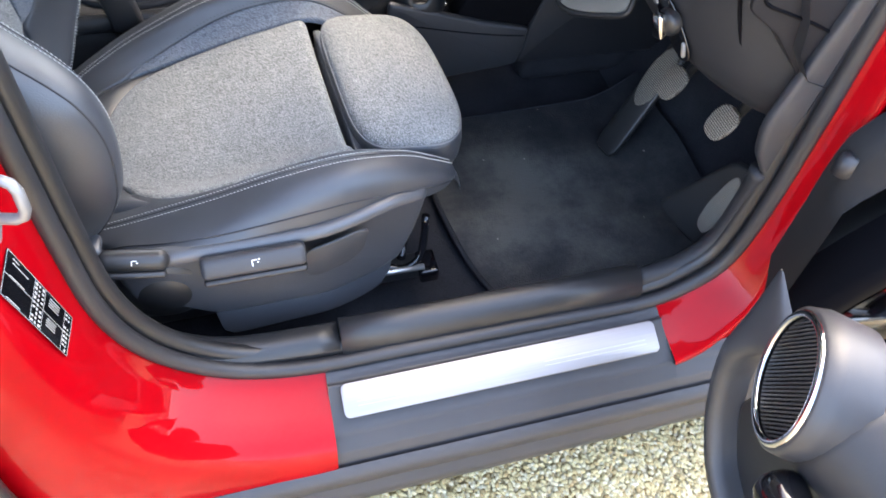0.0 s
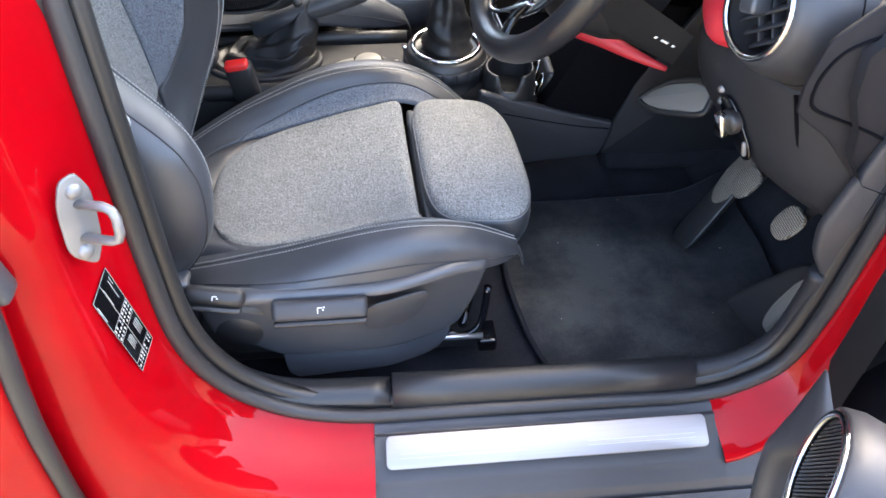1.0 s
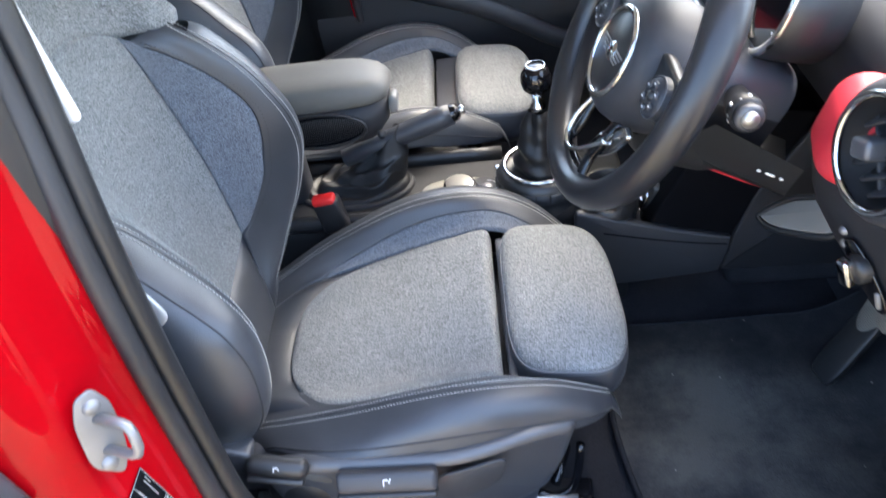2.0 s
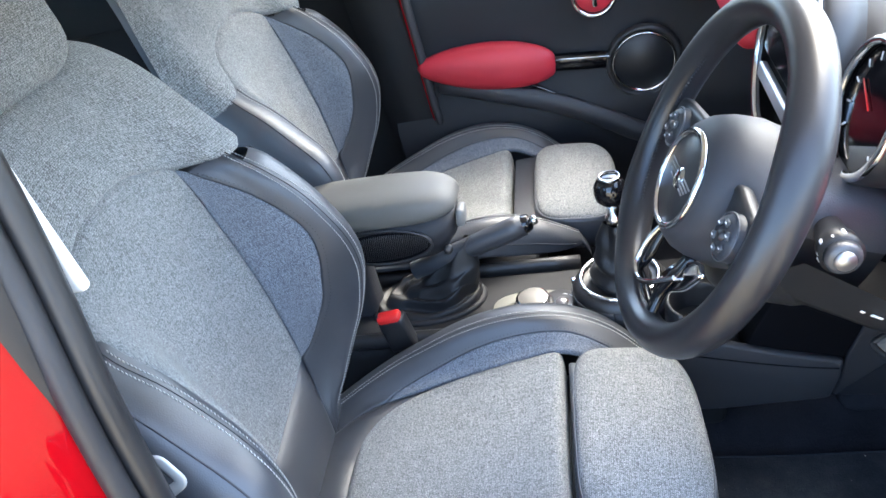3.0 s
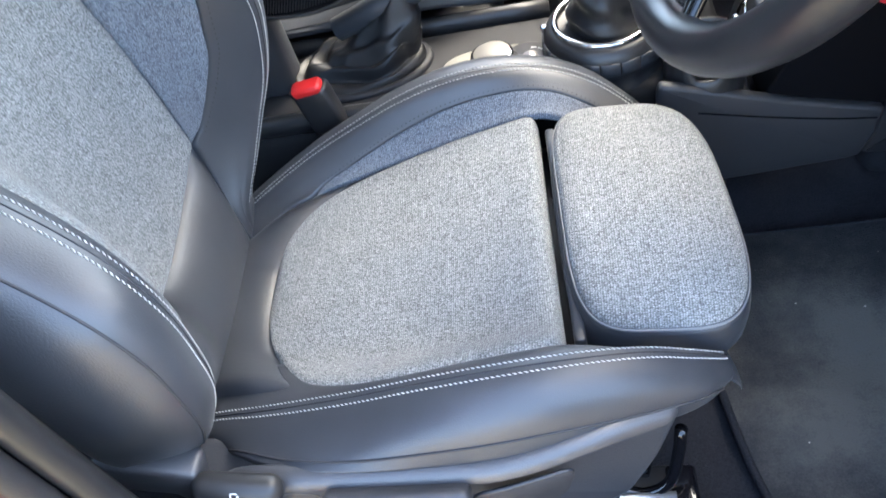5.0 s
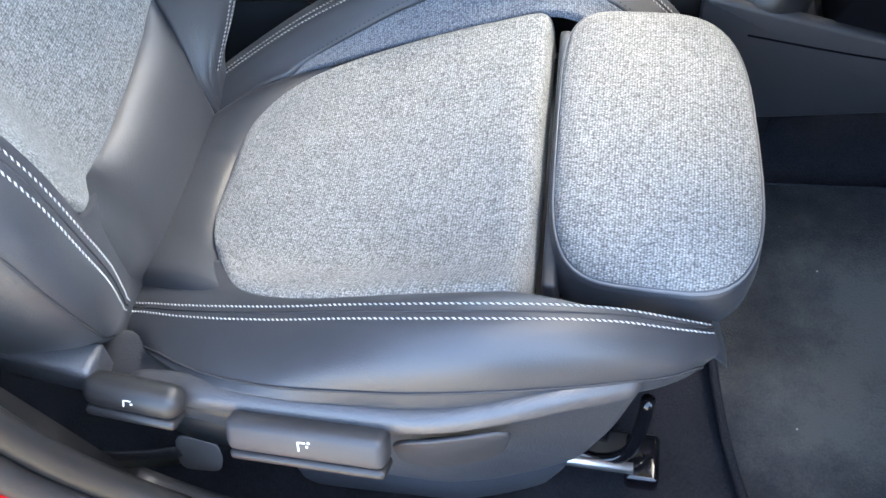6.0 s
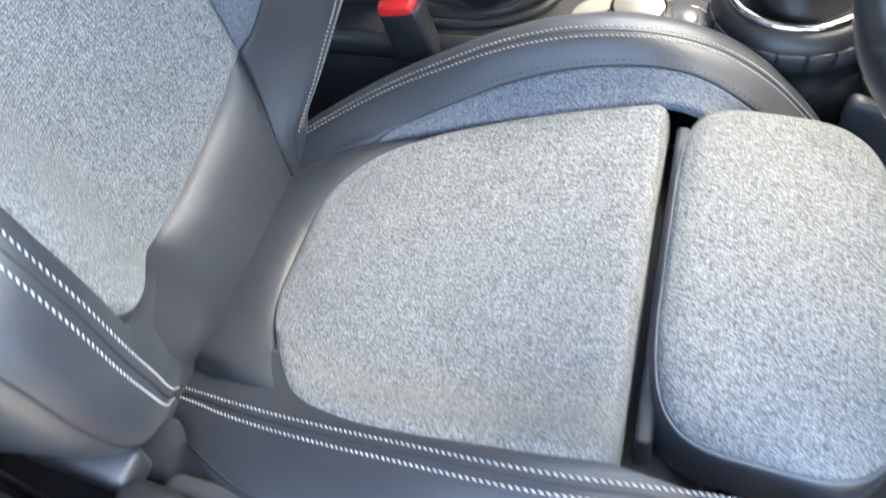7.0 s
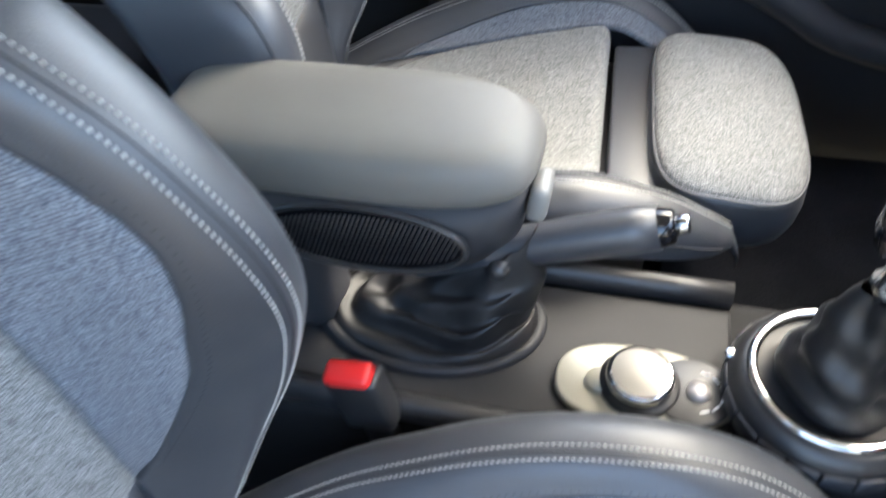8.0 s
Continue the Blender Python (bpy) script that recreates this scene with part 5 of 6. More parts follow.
BP = [(0.0, 0.100, 0.064, 0.505), (0.05, 0.106, 0.068, 0.518), (0.12, 0.098, 0.062, 0.530), (0.20, 0.090, 0.055, 0.528), (0.30, 0.086, 0.050, 0.545), (0.42, 0.076, 0.043, 0.543), (0.55, 0.068, 0.037, 0.562), (0.70, 0.056, 0.030, 0.570), (0.85, 0.042, 0.024, 0.592), (1.0, 0.028, 0.021, 0.606)]
for i in range(45):
    f = i / 44
    a0, b0, zc = lerp_table(BP, f)
    cx = -0.205 + 0.075 * f
    cy = 0.050 + 0.020 * f
    row = []
    for k in range(64):
        a = 2 * math.pi * k / 64
        crease = noise.noise(Vector((1.3 * math.cos(a) + 2.0 * f, 1.3 * math.sin(a) - 1.5 * f, 2.0 * f)))
        sag = noise.noise(Vector((2.3 * math.cos(a) + 5.0, 2.3 * math.sin(a), 3.5 * f)))
        fold = 0.011 * crease * min(1, f * 6) * (1 - 0.6 * f)
        rise = 0.055 * f * (math.cos(a) * 0.5) + 0.013 * sag * min(1, f * 5) * (1 - 0.5 * f)
        row.append(Vector((cx + (a0 + fold) * math.cos(a), cy + (b0 + fold) * math.sin(a), zc + rise)))
    rows.append(row)
part("boot", grid_mesh(rows, closed=True), BOOT, brake, "creased black leather boot")
part("boot_frame", tube([Vector((-0.203 + 0.108 * math.cos(a * math.pi / 20), 0.050 + 0.068 * math.sin(a * math.pi / 20), 0.514)) for a in range(40)], 0.007, 8, True), DASH, brake)



def armrest_loft(z_rows, x0, x1, y0, y1):
    rows = []
    for z, k, dx in z_rows:
        rows.append([Vector(((x0 + x1) / 2 + dx + (px - (x0 + x1) / 2) * k, (y0 + y1) / 2 + py * k, z)) for px, py in superellipse(x0, x1, (y1 - y0) / 2, 5.0, 64)])
    return cap_ends(grid_mesh(rows, closed=True))


body = armrest_loft([(0.645, 0.80, -0.02), (0.65, 0.90, -0.012), (0.675, 0.98, -0.004), (0.720, 0.99, 0)], -0.40, -0.100, -0.018, 0.108)
arm = part("armrest", body, DASH, console, "padded leather armrest on the console")
lid = armrest_loft([(0.722, 0.96, 0), (0.725, 0.99, 0), (0.734, 1.01, 0.002), (0.741, 1.008, 0.001), (0.748, 0.99, -0.001), (0.754, 0.96, -0.003), (0.759, 0.91, -0.006), (0.763, 0.81, -0.010), (0.766, 0.60, -0.012), (0.767, 0.3, -0.012)], -0.40, -0.098, -0.018, 0.108)
part("lid", lid, VINYL, arm, "padded leather lid")
part("side_grille", slab(ellipse(0.080, 0.029, 36), 0.003, 0.0012, basis((-0.225, -0.0160, 0.686), (1, 0, 0), (0, -1, 0.05))), PITCH, arm, "ribbed oval grille")
GB = basis((-0.225, -0.0192, 0.686), (1, 0, 0), (0, -1, 0.05))
for k in range(41):
    x = -0.076 + 0.0038 * k
    part("rib", rbox(0.0020, 1.84 * 0.029 * math.sqrt(max(0.02, 1 - (x / 0.080) ** 2)), 0.002, 0.0006, GB @ pose(x, 0, 0, 0, 0, -24), 1), PLASTIC_DARK, arm)
part("grille_rim", tube([basis((-0.225, -0.0165, 0.686), (1, 0, 0), (0, -1, 0.05)) @ Vector((0.083 * math.cos(a * math.pi / 20), 0.032 * math.sin(a * math.pi / 20), 0.002)) for a in range(40)], 0.003, 8, True), PLASTIC_DARK, arm)
part("hinge_button", lathe([(0.0, 0.009), (0.006, 0.008), (0.0085, 0.0)], 18, basis((-0.118, -0.014, 0.668), (1, 0, 0), (0, -1, 0))), PLASTIC_DARK, arm)
part("latch", rbox(0.016, 0.034, 0.034, 0.007, pose(-0.095, 0.035, 0.702, 0, 8, 0)), PALE_PLASTIC, arm)
part("pedestal", rbox(0.10, 0.07, 0.16, 0.02, pose(-0.34, 0.045, 0.585)), PLASTIC, arm)

buckle = thing("belt_buckle", "seat belt buckle with a red release button", "belt buckle", (-0.226, -0.074, 0.527))
part("case", rbox(0.048, 0.028, 0.072, 0.007, pose(0, 0, 0.022, 0, -8, 0)), PLASTIC_DARK, buckle)
part("button", rbox(0.042, 0.022, 0.020, 0.006, pose(-0.006, -0.003, 0.056, 12, -8, 0)), RED_PLASTIC, buckle, "red release button")
part("stalk", rbox(0.030, 0.014, 0.10, 0.004, pose(0.012, 0.0, -0.06, 0, -8, 0)), PLASTIC_DARK, buckle)

# ---- steering ----
wheel = thing("steering_wheel", "black leather three-spoke steering wheel with chrome inlays", "steering wheel", (0.2567, -0.3092, 0.9260))
WM = basis((0, 0, 0), (0.0895, -0.996, 0), (-0.875, -0.0786, 0.478))
# wheel plane: local x to the driver's right, local y up, z to the driver
RIM = 0.172
rimpts = [WM @ Vector((RIM * math.cos(2 * math.pi * i / 96), RIM * math.sin(2 * math.pi * i / 96), 0)) for i in range(96)]
swell = [1.0 + 0.10 * math.exp(-(((3.75 * i) % 180 - 35) / 14) ** 2) for i in range(96)]
rim = part("rim", sweep(rimpts, ring(0.0205, 16, 0.0180), True, None, True, swell), LEATHER_SMOOTH, wheel, "smooth worn leather rim")
for a0, a1 in ((150, 178), (186, 222), (2, 30), (318, 354)):
    inner = [WM @ Vector(((RIM - 0.0195) * math.cos(radians(a0 + (a1 - a0) * k / 24)), (RIM - 0.0195) * math.sin(radians(a0 + (a1 - a0) * k / 24)), 0.004)) for k in range(25)]
    part("stitching", dashes(inner, 0.0042, 0.75, 0.0013), DARK_THREAD, rim)
hub = part("hub", lathe([(0.0, 0.024), (0.050, 0.024), (0.060, 0.020), (0.070, 0.008), (0.076, -0.010), (0.079, -0.035), (0.076, -0.060), (0.0, -0.060)], 56, WM @ pose(0.004, -0.008, 0)), HUB, wheel, "grey-black airbag hub")
BM = WM @ pose(0.004, -0.008, 0.024)
part("badge_ring", tube([BM @ Vector((0.050 * math.cos(a * math.pi / 24), 0.050 * math.sin(a * math.pi / 24), 0.001)) for a in range(48)], 0.0038, 8, True), CHROME, hub, "chrome ring")
part("badge_plate", lathe([(0.0, 0.001), (0.047, 0.001), (0.049, -0.002)], 40, BM), PLASTIC_DARK, hub)
badge = part("badge", lathe([(0.0, 0.003), (0.010, 0.003), (0.0115, 0.001)], 24, BM), CHROME, hub, "plain winged chrome badge")
for sgn in (-1, 1):
    for k in range(4):
        part("wing_bar", rbox(0.026 - 0.004 * k, 0.0024, 0.0016, 0.0006, BM @ pose(sgn * (0.024 - 0.002 * k), 0.006 - 0.0042 * k, 0.0018), 1), DULL_STEEL, badge)
for sgn in (-1, 1):
    spoke = part("spoke", slab(rounded([(sgn * 0.060, -0.030), (sgn * 0.156, -0.020), (sgn * 0.160, 0.022), (sgn * 0.060, 0.034)], 5, 0.2), 0.016, 0.005, WM @ pose(0, 0, -0.016)), PLASTIC_DARK, wheel)
    pod = part("key_pod", lathe([(0.0, 0.010), (0.019, 0.009), (0.0225, 0.004), (0.0235, -0.006)], 28, WM @ pose(sgn * 0.113, -0.001, 0.002)), PLASTIC, spoke, "round pad of multifunction keys")
    part("pod_rim", tube([WM @ Vector((sgn * 0.113 + 0.0225 * math.cos(a * math.pi / 14), -0.001 + 0.0225 * math.sin(a * math.pi / 14), 0.008)) for a in range(28)], 0.0012, 6, True), PLASTIC_GREY, pod)
    for k in range(6):
        q = radians(60 * k + 30)
        part("key", rbox(0.008, 0.006, 0.003, 0.001, WM @ pose(sgn * 0.113 + 0.0135 * math.cos(q), -0.001 + 0.0135 * math.sin(q), 0.0125, 0, 0, 60 * k + 120), 1), PLASTIC_GREY, pod)
        part("key_mark", rbox(0.0035, 0.0014, 0.0008, 0.0002, WM @ pose(sgn * 0.113 + 0.0135 * math.cos(q), -0.001 + 0.0135 * math.sin(q), 0.0143), 1), WHITE, pod)
    part("key_centre", lathe([(0.0, 0.015), (0.005, 0.0145), (0.0065, 0.010)], 16, WM @ pose(sgn * 0.113, -0.001, 0.0)), PLASTIC_DARK, pod)
    part("lower_spoke", sweep(spline([WM @ Vector(p) for p in ((sgn * 0.040, -0.070, -0.012), (sgn * 0.040, -0.100, -0.006), (sgn * 0.036, -0.130, -0.003), (sgn * 0.048, -0.162, 0.0))], 14), ring(0.0095, 12, 0.006), up=WM @ Vector((1, 0, 0))), GLOSS, wheel, "glossy black lower spoke")
part("chrome_inlay", tube(spline([WM @ Vector(p) for p in ((-0.036, -0.078, -0.004), (-0.040, -0.110, 0.004), (-0.034, -0.138, 0.007), (-0.014, -0.146, 0.007), (0.010, -0.136, 0.005), (0.034, -0.114, 0.001), (0.050, -0.096, -0.004))], 36), 0.0036, 8), CHROME, wheel, "chrome inlay")
part("chrome_tongue", slab(rounded([(0.004, -0.128), (0.020, -0.096), (0.066, -0.060), (0.086, -0.066), (0.068, -0.098), (0.034, -0.128)], 6, 0.25), 0.008, 0.003, WM @ pose(0, 0, -0.014)), CHROME, wheel, "bright metal tongue")
part("spoke_bridge", slab(rounded([(-0.055, -0.150), (0.055, -0.150), (0.070, -0.168), (-0.070, -0.168)], 5, 0.2), 0.012, 0.005, WM @ pose(0, 0, -0.010)), GLOSS, wheel)
col = thing("steering_column", "black steering column shroud with stalk switches", "steering column", (0.2567, -0.3092, 0.9260))
for name, mat, up_r, a0, text in (("upper_shroud", PLASTIC_GREY, 0.060, 0.0, "charcoal upper column shroud"), ("lower_shroud", PLASTIC_DARK, 0.108, 180.0, "black lower column shroud")):
    rows = []
    for h, k in ((-0.045, 0.80), (-0.050, 0.95), (-0.060, 1.0), (-0.10, 1.02), (-0.14, 0.98), (-0.18, 0.85)):
        row = []
        for i in range(25):
            a = radians(a0 + 180.0 * i / 24)
            c, s = math.cos(a), math.sin(a)
            row.append(WM @ Vector((0.066 * k * math.copysign(abs(c) ** 0.7, c), -0.004 + up_r * k * math.copysign(abs(s) ** 0.7, s), h)))
        rows.append(row)
    part(name, grid_mesh(rows), mat, col, text)
for sgn in (-1, 1):
    ends = [WM @ Vector(p) for p in ((sgn * 0.060, 0.012, -0.105), (sgn * 0.092, 0.012, -0.100), (sgn * 0.098, 0.013, -0.099), (sgn * 0.118, 0.014, -0.096))]
    stalk = part("stalk", sweep(ends, ring(0.0185, 22), scale=[0.65, 0.85, 1.0, 1.05]), PLASTIC_DARK, col, "dark indicator and wiper stalk")
    d = (ends[3] - ends[2]).normalized()
    part("tip", sweep([ends[3], ends[3] + d * 0.006, ends[3] + d * 0.009], ring(0.0165, 18), scale=[1.0, 0.95, 0.75]), PLASTIC_GREY, stalk)
    part("tip_key", sweep([ends[3] + d * 0.008, ends[3] + d * 0.012], ring(0.0095, 16)), STEEL, stalk)
    for k in range(5):
        q = radians(20 + 32 * k)
        part("print_bar", rbox(0.007, 0.004, 0.004, 0.0008, WM @ pose(sgn * (0.106 + 0.005 * (k % 2)), 0.0135 + 0.0180 * math.cos(q), -0.098 + 0.0180 * math.sin(q)), 1), WHITE, stalk)
gauge = thing("instrument_dial", "round instrument in a chrome bezel on the steering column", "instrument", (0.405, -0.310, 0.975))
GM = basis((0, 0, 0), (0, -1, 0), (-0.93, 0, 0.30))
part("can", lathe([(0.0, -0.06), (0.066, -0.06), (0.070, -0.02), (0.070, 0.004), (0.066, 0.008)], 40, GM), PLASTIC_DARK, gauge)
part("bezel", tube([GM @ Vector((0.064 * math.cos(a * math.pi / 20), 0.064 * math.sin(a * math.pi / 20), 0.006)) for a in range(40)], 0.005, 8, True), CHROME, gauge, "chrome bezel")
part("face", lathe([(0.0, 0.0), (0.062, 0.0)], 36, GM), GLOSS, gauge)
for k in range(11):
    a = radians(220 - 26 * k)
    part("tick", rbox(0.008, 0.002, 0.001, 0.0003, GM @ pose(0.05 * math.cos(a), 0.05 * math.sin(a), 0.001, 0, 0, math.degrees(a)), 1), WHITE, gauge)
part("needle", rbox(0.040, 0.002, 0.001, 0.0003, GM @ pose(-0.018, 0.008, 0.002, 0, 0, 155), 1), RED_PLASTIC, gauge)

# ---- dashboard ----
dash = thing("dashboard", "black dashboard with round vents and red trim panels", "dashboard", (0, 0, 0))
rows = []
for j in range(33):
    y = -0.66 + 1.32 * j / 32
    push = 0.03 * (abs(y) / 0.66) ** 2
    rows.append([Vector((x + push, y, z)) for x, z in ((0.98, 0.985), (0.75, 0.99), (0.56, 0.985), (0.49, 0.965), (0.462, 0.93), (0.47, 0.88), (0.49, 0.84), (0.50, 0.80), (0.53, 0.76), (0.62, 0.72), (0.80, 0.70))])
part("main_body", grid_mesh(rows), DASH, dash, "soft black dashboard body")
VM = basis((0.436, -0.548, 0.924), (0.12, -0.99, 0), (-0.97, -0.14, 0.14))
vent = part("vent_pod", lathe([(0.054, 0.012), (0.058, 0.012), (0.064, 0.004), (0.073, -0.018), (0.080, -0.045), (0.081, -0.05)], 48, VM), PLASTIC, dash, "charcoal round vent pod")
part("pod_seam", tube([VM @ Vector((0.0800 * math.cos(a * math.pi / 24), 0.0800 * math.sin(a * math.pi / 24), -0.049)) for a in range(48)], 0.0022, 6, True), PITCH, vent)
part("pod_shoulder", lathe([(0.0805, -0.046), (0.087, -0.060), (0.092, -0.085), (0.095, -0.12), (0.096, -0.18)], 48, VM), PLASTIC, vent, "swept shoulder behind the vent")
part("vent_ring", tube([VM @ Vector((0.0525 * math.cos(a * math.pi / 20), 0.0525 * math.sin(a * math.pi / 20), 0.012)) for a in range(40)], 0.0040, 8, True), CHROME, vent, "chrome vent ring")
part("vent_well", lathe([(0.0505, 0.012), (0.049, -0.03), (0.0, -0.035)], 36, VM), PLASTIC_DARK, vent)
for k in range(5):
    part("louvre", rbox(0.092 - 0.018 * abs(k - 2), 0.0035, 0.024, 0.001, VM @ pose(0, 0, 0, 0, 0, 38) @ pose(0, -0.032 + 0.016 * k, -0.010, 28, 0, 0), 1), PLASTIC, vent)
for k in range(3):
    part("cross_louvre", rbox(0.0035, 0.090 - 0.020 * abs(k - 1), 0.018, 0.001, VM @ pose(0, 0, 0, 0, 0, 38) @ pose(-0.022 + 0.022 * k, 0, -0.016), 1), PLASTIC, vent)
part("vent_knob", rbox(0.026, 0.020, 0.026, 0.005, VM @ pose(-0.012, -0.002, 0.006, 0, 0, 20)), PLASTIC_GREY, vent, "square vent knob")
part("red_panel", rbox(0.072, 0.094, 0.108, 0.034, pose(0.458, -0.452, 0.884, 15, 10, -8), 6), RED_TRIM, dash, "red trim panel beside the vent")
part("red_lower_edge", sweep(spline([(0.330, -0.165, 0.700), (0.38, -0.203, 0.690), (0.43, -0.240, 0.678), (0.474, -0.266, 0.668)], 14), ring(0.020, 14, 0.018), scale=[1.0 - 0.060 * k for k in range(14)]), RED_TRIM, dash, "red lower trim edge")
part("red_passenger_panel", rbox(0.06, 0.42, 0.13, 0.028, pose(0.405, 0.45, 0.88), 5), RED_TRIM, dash, "red trim panel before the passenger")
KNEE = [(-0.385, 0.440), (-0.45, 0.452), (-0.51, 0.474), (-0.56, 0.500), (-0.60, 0.530), (-0.640, 0.575), (-0.665, 0.62)]
rows = []
for i in range(31):
    y = -0.388 - 0.272 * i / 30
    x = lerp_table([(-q[0], q[1]) for q in KNEE], -y)[0]
    end = 0.0 if i else 0.012
    drop = (0.838 - lerp_table([(0.388, 0.724), (0.44, 0.704), (0.52, 0.676), (0.60, 0.662)], -y)[0]) / 0.178
    rows.append([Vector((x + dx + end, y - dy, 0.838 - (0.838 - z) * (drop if z < 0.838 else 1.0))) for dx, dy, z in ((0.10, 0.0, 0.850), (0.020, 0.0, 0.838), (0.004, 0.0, 0.825), (0.0, 0.0, 0.805), (0.004, 0.004, 0.76), (0.012, 0.008, 0.72), (0.024, 0.010, 0.685), (0.036, 0.008, 0.668), (0.052, 0.004, 0.660), (0.12, 0.0, 0.662), (0.22, 0.0, 0.68))])
part("dash_end", slab(rounded([(0.50, 0.985), (0.75, 0.985), (0.75, 0.66), (0.60, 0.66), (0.555, 0.76), (0.500, 0.82), (0.452, 0.855), (0.448, 0.89), (0.455, 0.94)], 5, 0.2), 0.006, 0.002, basis((0, -0.640, 0), (1, 0, 0), (0, -1, 0))), DASH_DARK, dash, "black end panel of the dashboard")
part("end_seam", tube(spline([(0.575, -0.6465, 0.812), (0.535, -0.6465, 0.832), (0.500, -0.6465, 0.847), (0.466, -0.6465, 0.864), (0.459, -0.6465, 0.889), (0.464, -0.6465, 0.913), (0.478, -0.6465, 0.932), (0.510, -0.6465, 0.947)], 32), 0.0020, 6), PITCH, dash)
flap_m = basis((0.515, -0.212, 0.575), (0.03, -0.83, 0.55), (-0.80, -0.30, 0.55))
flap = part("lower_flap", slab(rounded([(-0.048, -0.012), (-0.03, 0.004), (0.0, 0.022), (0.05, 0.034), (0.085, 0.026), (0.080, -0.014), (0.0, -0.022), (-0.03, -0.020)], 5, 0.3), 0.010, 0.003, flap_m), PALE_PLASTIC, dash, "pale fold-down flap")
part("flap_rim", tube([flap_m @ Vector((x, y, 0.006)) for x, y in rounded([(-0.054, -0.013), (-0.03, 0.008), (0.0, 0.027), (0.05, 0.038), (0.090, 0.029), (0.085, -0.018), (0.0, -0.027), (-0.03, -0.025)], 5, 0.3)], 0.005, 8, True), PLASTIC_DARK, flap)
knee = part("knee_panel", grid_mesh(rows), DASH, dash, "black knee panel with light switch")
part("knee_side", slab(rounded([(0.452, 0.835), (0.60, 0.86), (0.68, 0.74), (0.50, 0.728), (0.462, 0.745), (0.448, 0.80)], 4, 0.15), 0.004, 0.001, basis((0, -0.390, 0), (1, 0, 0), (0, -1, 0))), DASH, knee)
part("groove", tube(spline([(0.4985, -0.566, 0.822), (0.514, -0.578, 0.772), (0.533, -0.592, 0.730), (0.554, -0.605, 0.697), (0.577, -0.618, 0.676)], 18), 0.0026, 6), PITCH, knee)
LM = basis((0.4765, -0.500, 0.742), (0.35, -0.93, 0.0), (-0.90, -0.34, -0.16))
part("switch_plate", slab(rounded([(-0.034, -0.017), (0.056, -0.014), (0.056, 0.012), (-0.034, 0.017)], 6, 0.45), 0.004, 0.0015, LM @ pose(0, 0, 0.002, 0, 0, -47)), GLOSS, knee, "dark glossy switch plate")
sw = part("light_switch", lathe([(0.0, 0.014), (0.014, 0.013), (0.017, 0.008), (0.018, 0.0)], 28, LM @ pose(0, 0, 0.004)), PLASTIC_DARK, knee, "round light switch with a bright bar")
part("switch_bar", rbox(0.016, 0.034, 0.013, 0.004, LM @ pose(-0.004, -0.002, 0.020, 0, 0, 14)), CHROME, sw)
for x, y in ((-0.031, 0.030), (-0.028, 0.013)):
    part("small_button", lathe([(0.0, 0.004), (0.004, 0.0035), (0.0055, 0.0)], 14, LM @ pose(x, y, 0.003)), DULL_STEEL, knee)
part("thumb_wheel", rbox(0.006, 0.022, 0.008, 0.003, LM @ pose(0.030, -0.026, 0.006, 0, 0, 12)), DULL_STEEL, knee)
corners = [Vector(p) for p in ((0.285, -0.345, 0.812), (0.430, -0.374, 0.745), (0.4245, -0.425, 0.8195), (0.3305, -0.405, 0.877))]
rows = [[corners[0].lerp(corners[1], j / 8) + Vector((0.03, 0.10, 0.012)) for j in range(9)], [corners[0].lerp(corners[1], j / 8) + Vector((0.004, 0.006, -0.001)) for j in range(9)]]
for i in range(9):
    v = i / 8
    a, b = corners[0].lerp(corners[3], v), corners[1].lerp(corners[2], v)
    rows.append([a.lerp(b, j / 8) for j in range(9)])
under = part("under_panel", grid_mesh(rows), PLASTIC_DARK, dash, "black panel under the column")
along, facing = corners[1] - corners[0], Vector((-0.378, -0.796, -0.472))
for u, v, w in ((0.68, 0.49, 0.004), (0.78, 0.51, 0.011), (0.88, 0.52, 0.004)):
    at = corners[0].lerp(corners[3], v).lerp(corners[1].lerp(corners[2], v), u) + facing * 0.002
    part("marking", rbox(w, 0.0045, 0.0012, 0.0003, basis(at, along, facing), 1), WHITE, under)
disp = thing("centre_display", "round centre display in a chrome ring", "display", (0.41, 0.02, 0.90))
DM = basis((0, 0, 0), (0, -1, 0), (-0.97, 0, 0.2))
part("surround", lathe([(0.0, -0.04), (0.135, -0.04), (0.14, 0.0), (0.130, 0.012), (0.115, 0.010)], 48, DM), PLASTIC_DARK, disp)
part("chrome_ring", tube([DM @ Vector((0.130 * math.cos(a * math.pi / 24), 0.130 * math.sin(a * math.pi / 24), 0.012)) for a in range(48)], 0.006, 8, True), CHROME, disp, "chrome ring")
part("screen", slab(rounded([(-0.09, -0.035), (0.09, -0.035), (0.09, 0.055), (-0.09, 0.055)], 4, 0.1), 0.006, 0.002, DM @ pose(0, 0.01, 0.008)), GLOSS, disp, "dark glossy screen")
part("key_bar", rbox(0.18, 0.022, 0.012, 0.004, DM @ pose(0, -0.055, 0.010)), STEEL, disp)

# ---- footwell ----
rug = []
for i in range(25):
    row = []
    for j in range(21):
        y = -0.59 + 0.44 * j / 20
        x0 = lerp_table([(-0.60, 0.292), (-0.571, 0.278), (-0.48, 0.250), (-0.378, 0.235), (-0.26, 0.240), (-0.14, 0.262)], y)[0]
        x = x0 + (0.70 - x0) * i / 24
        row.append(Vector((x, y, 0.290 + 0.16 * max(0.0, (x - 0.60) / 0.20) ** 1.6 + 0.004 * math.sin(9 * x + 14 * j / 20))))
    rug.append(row)
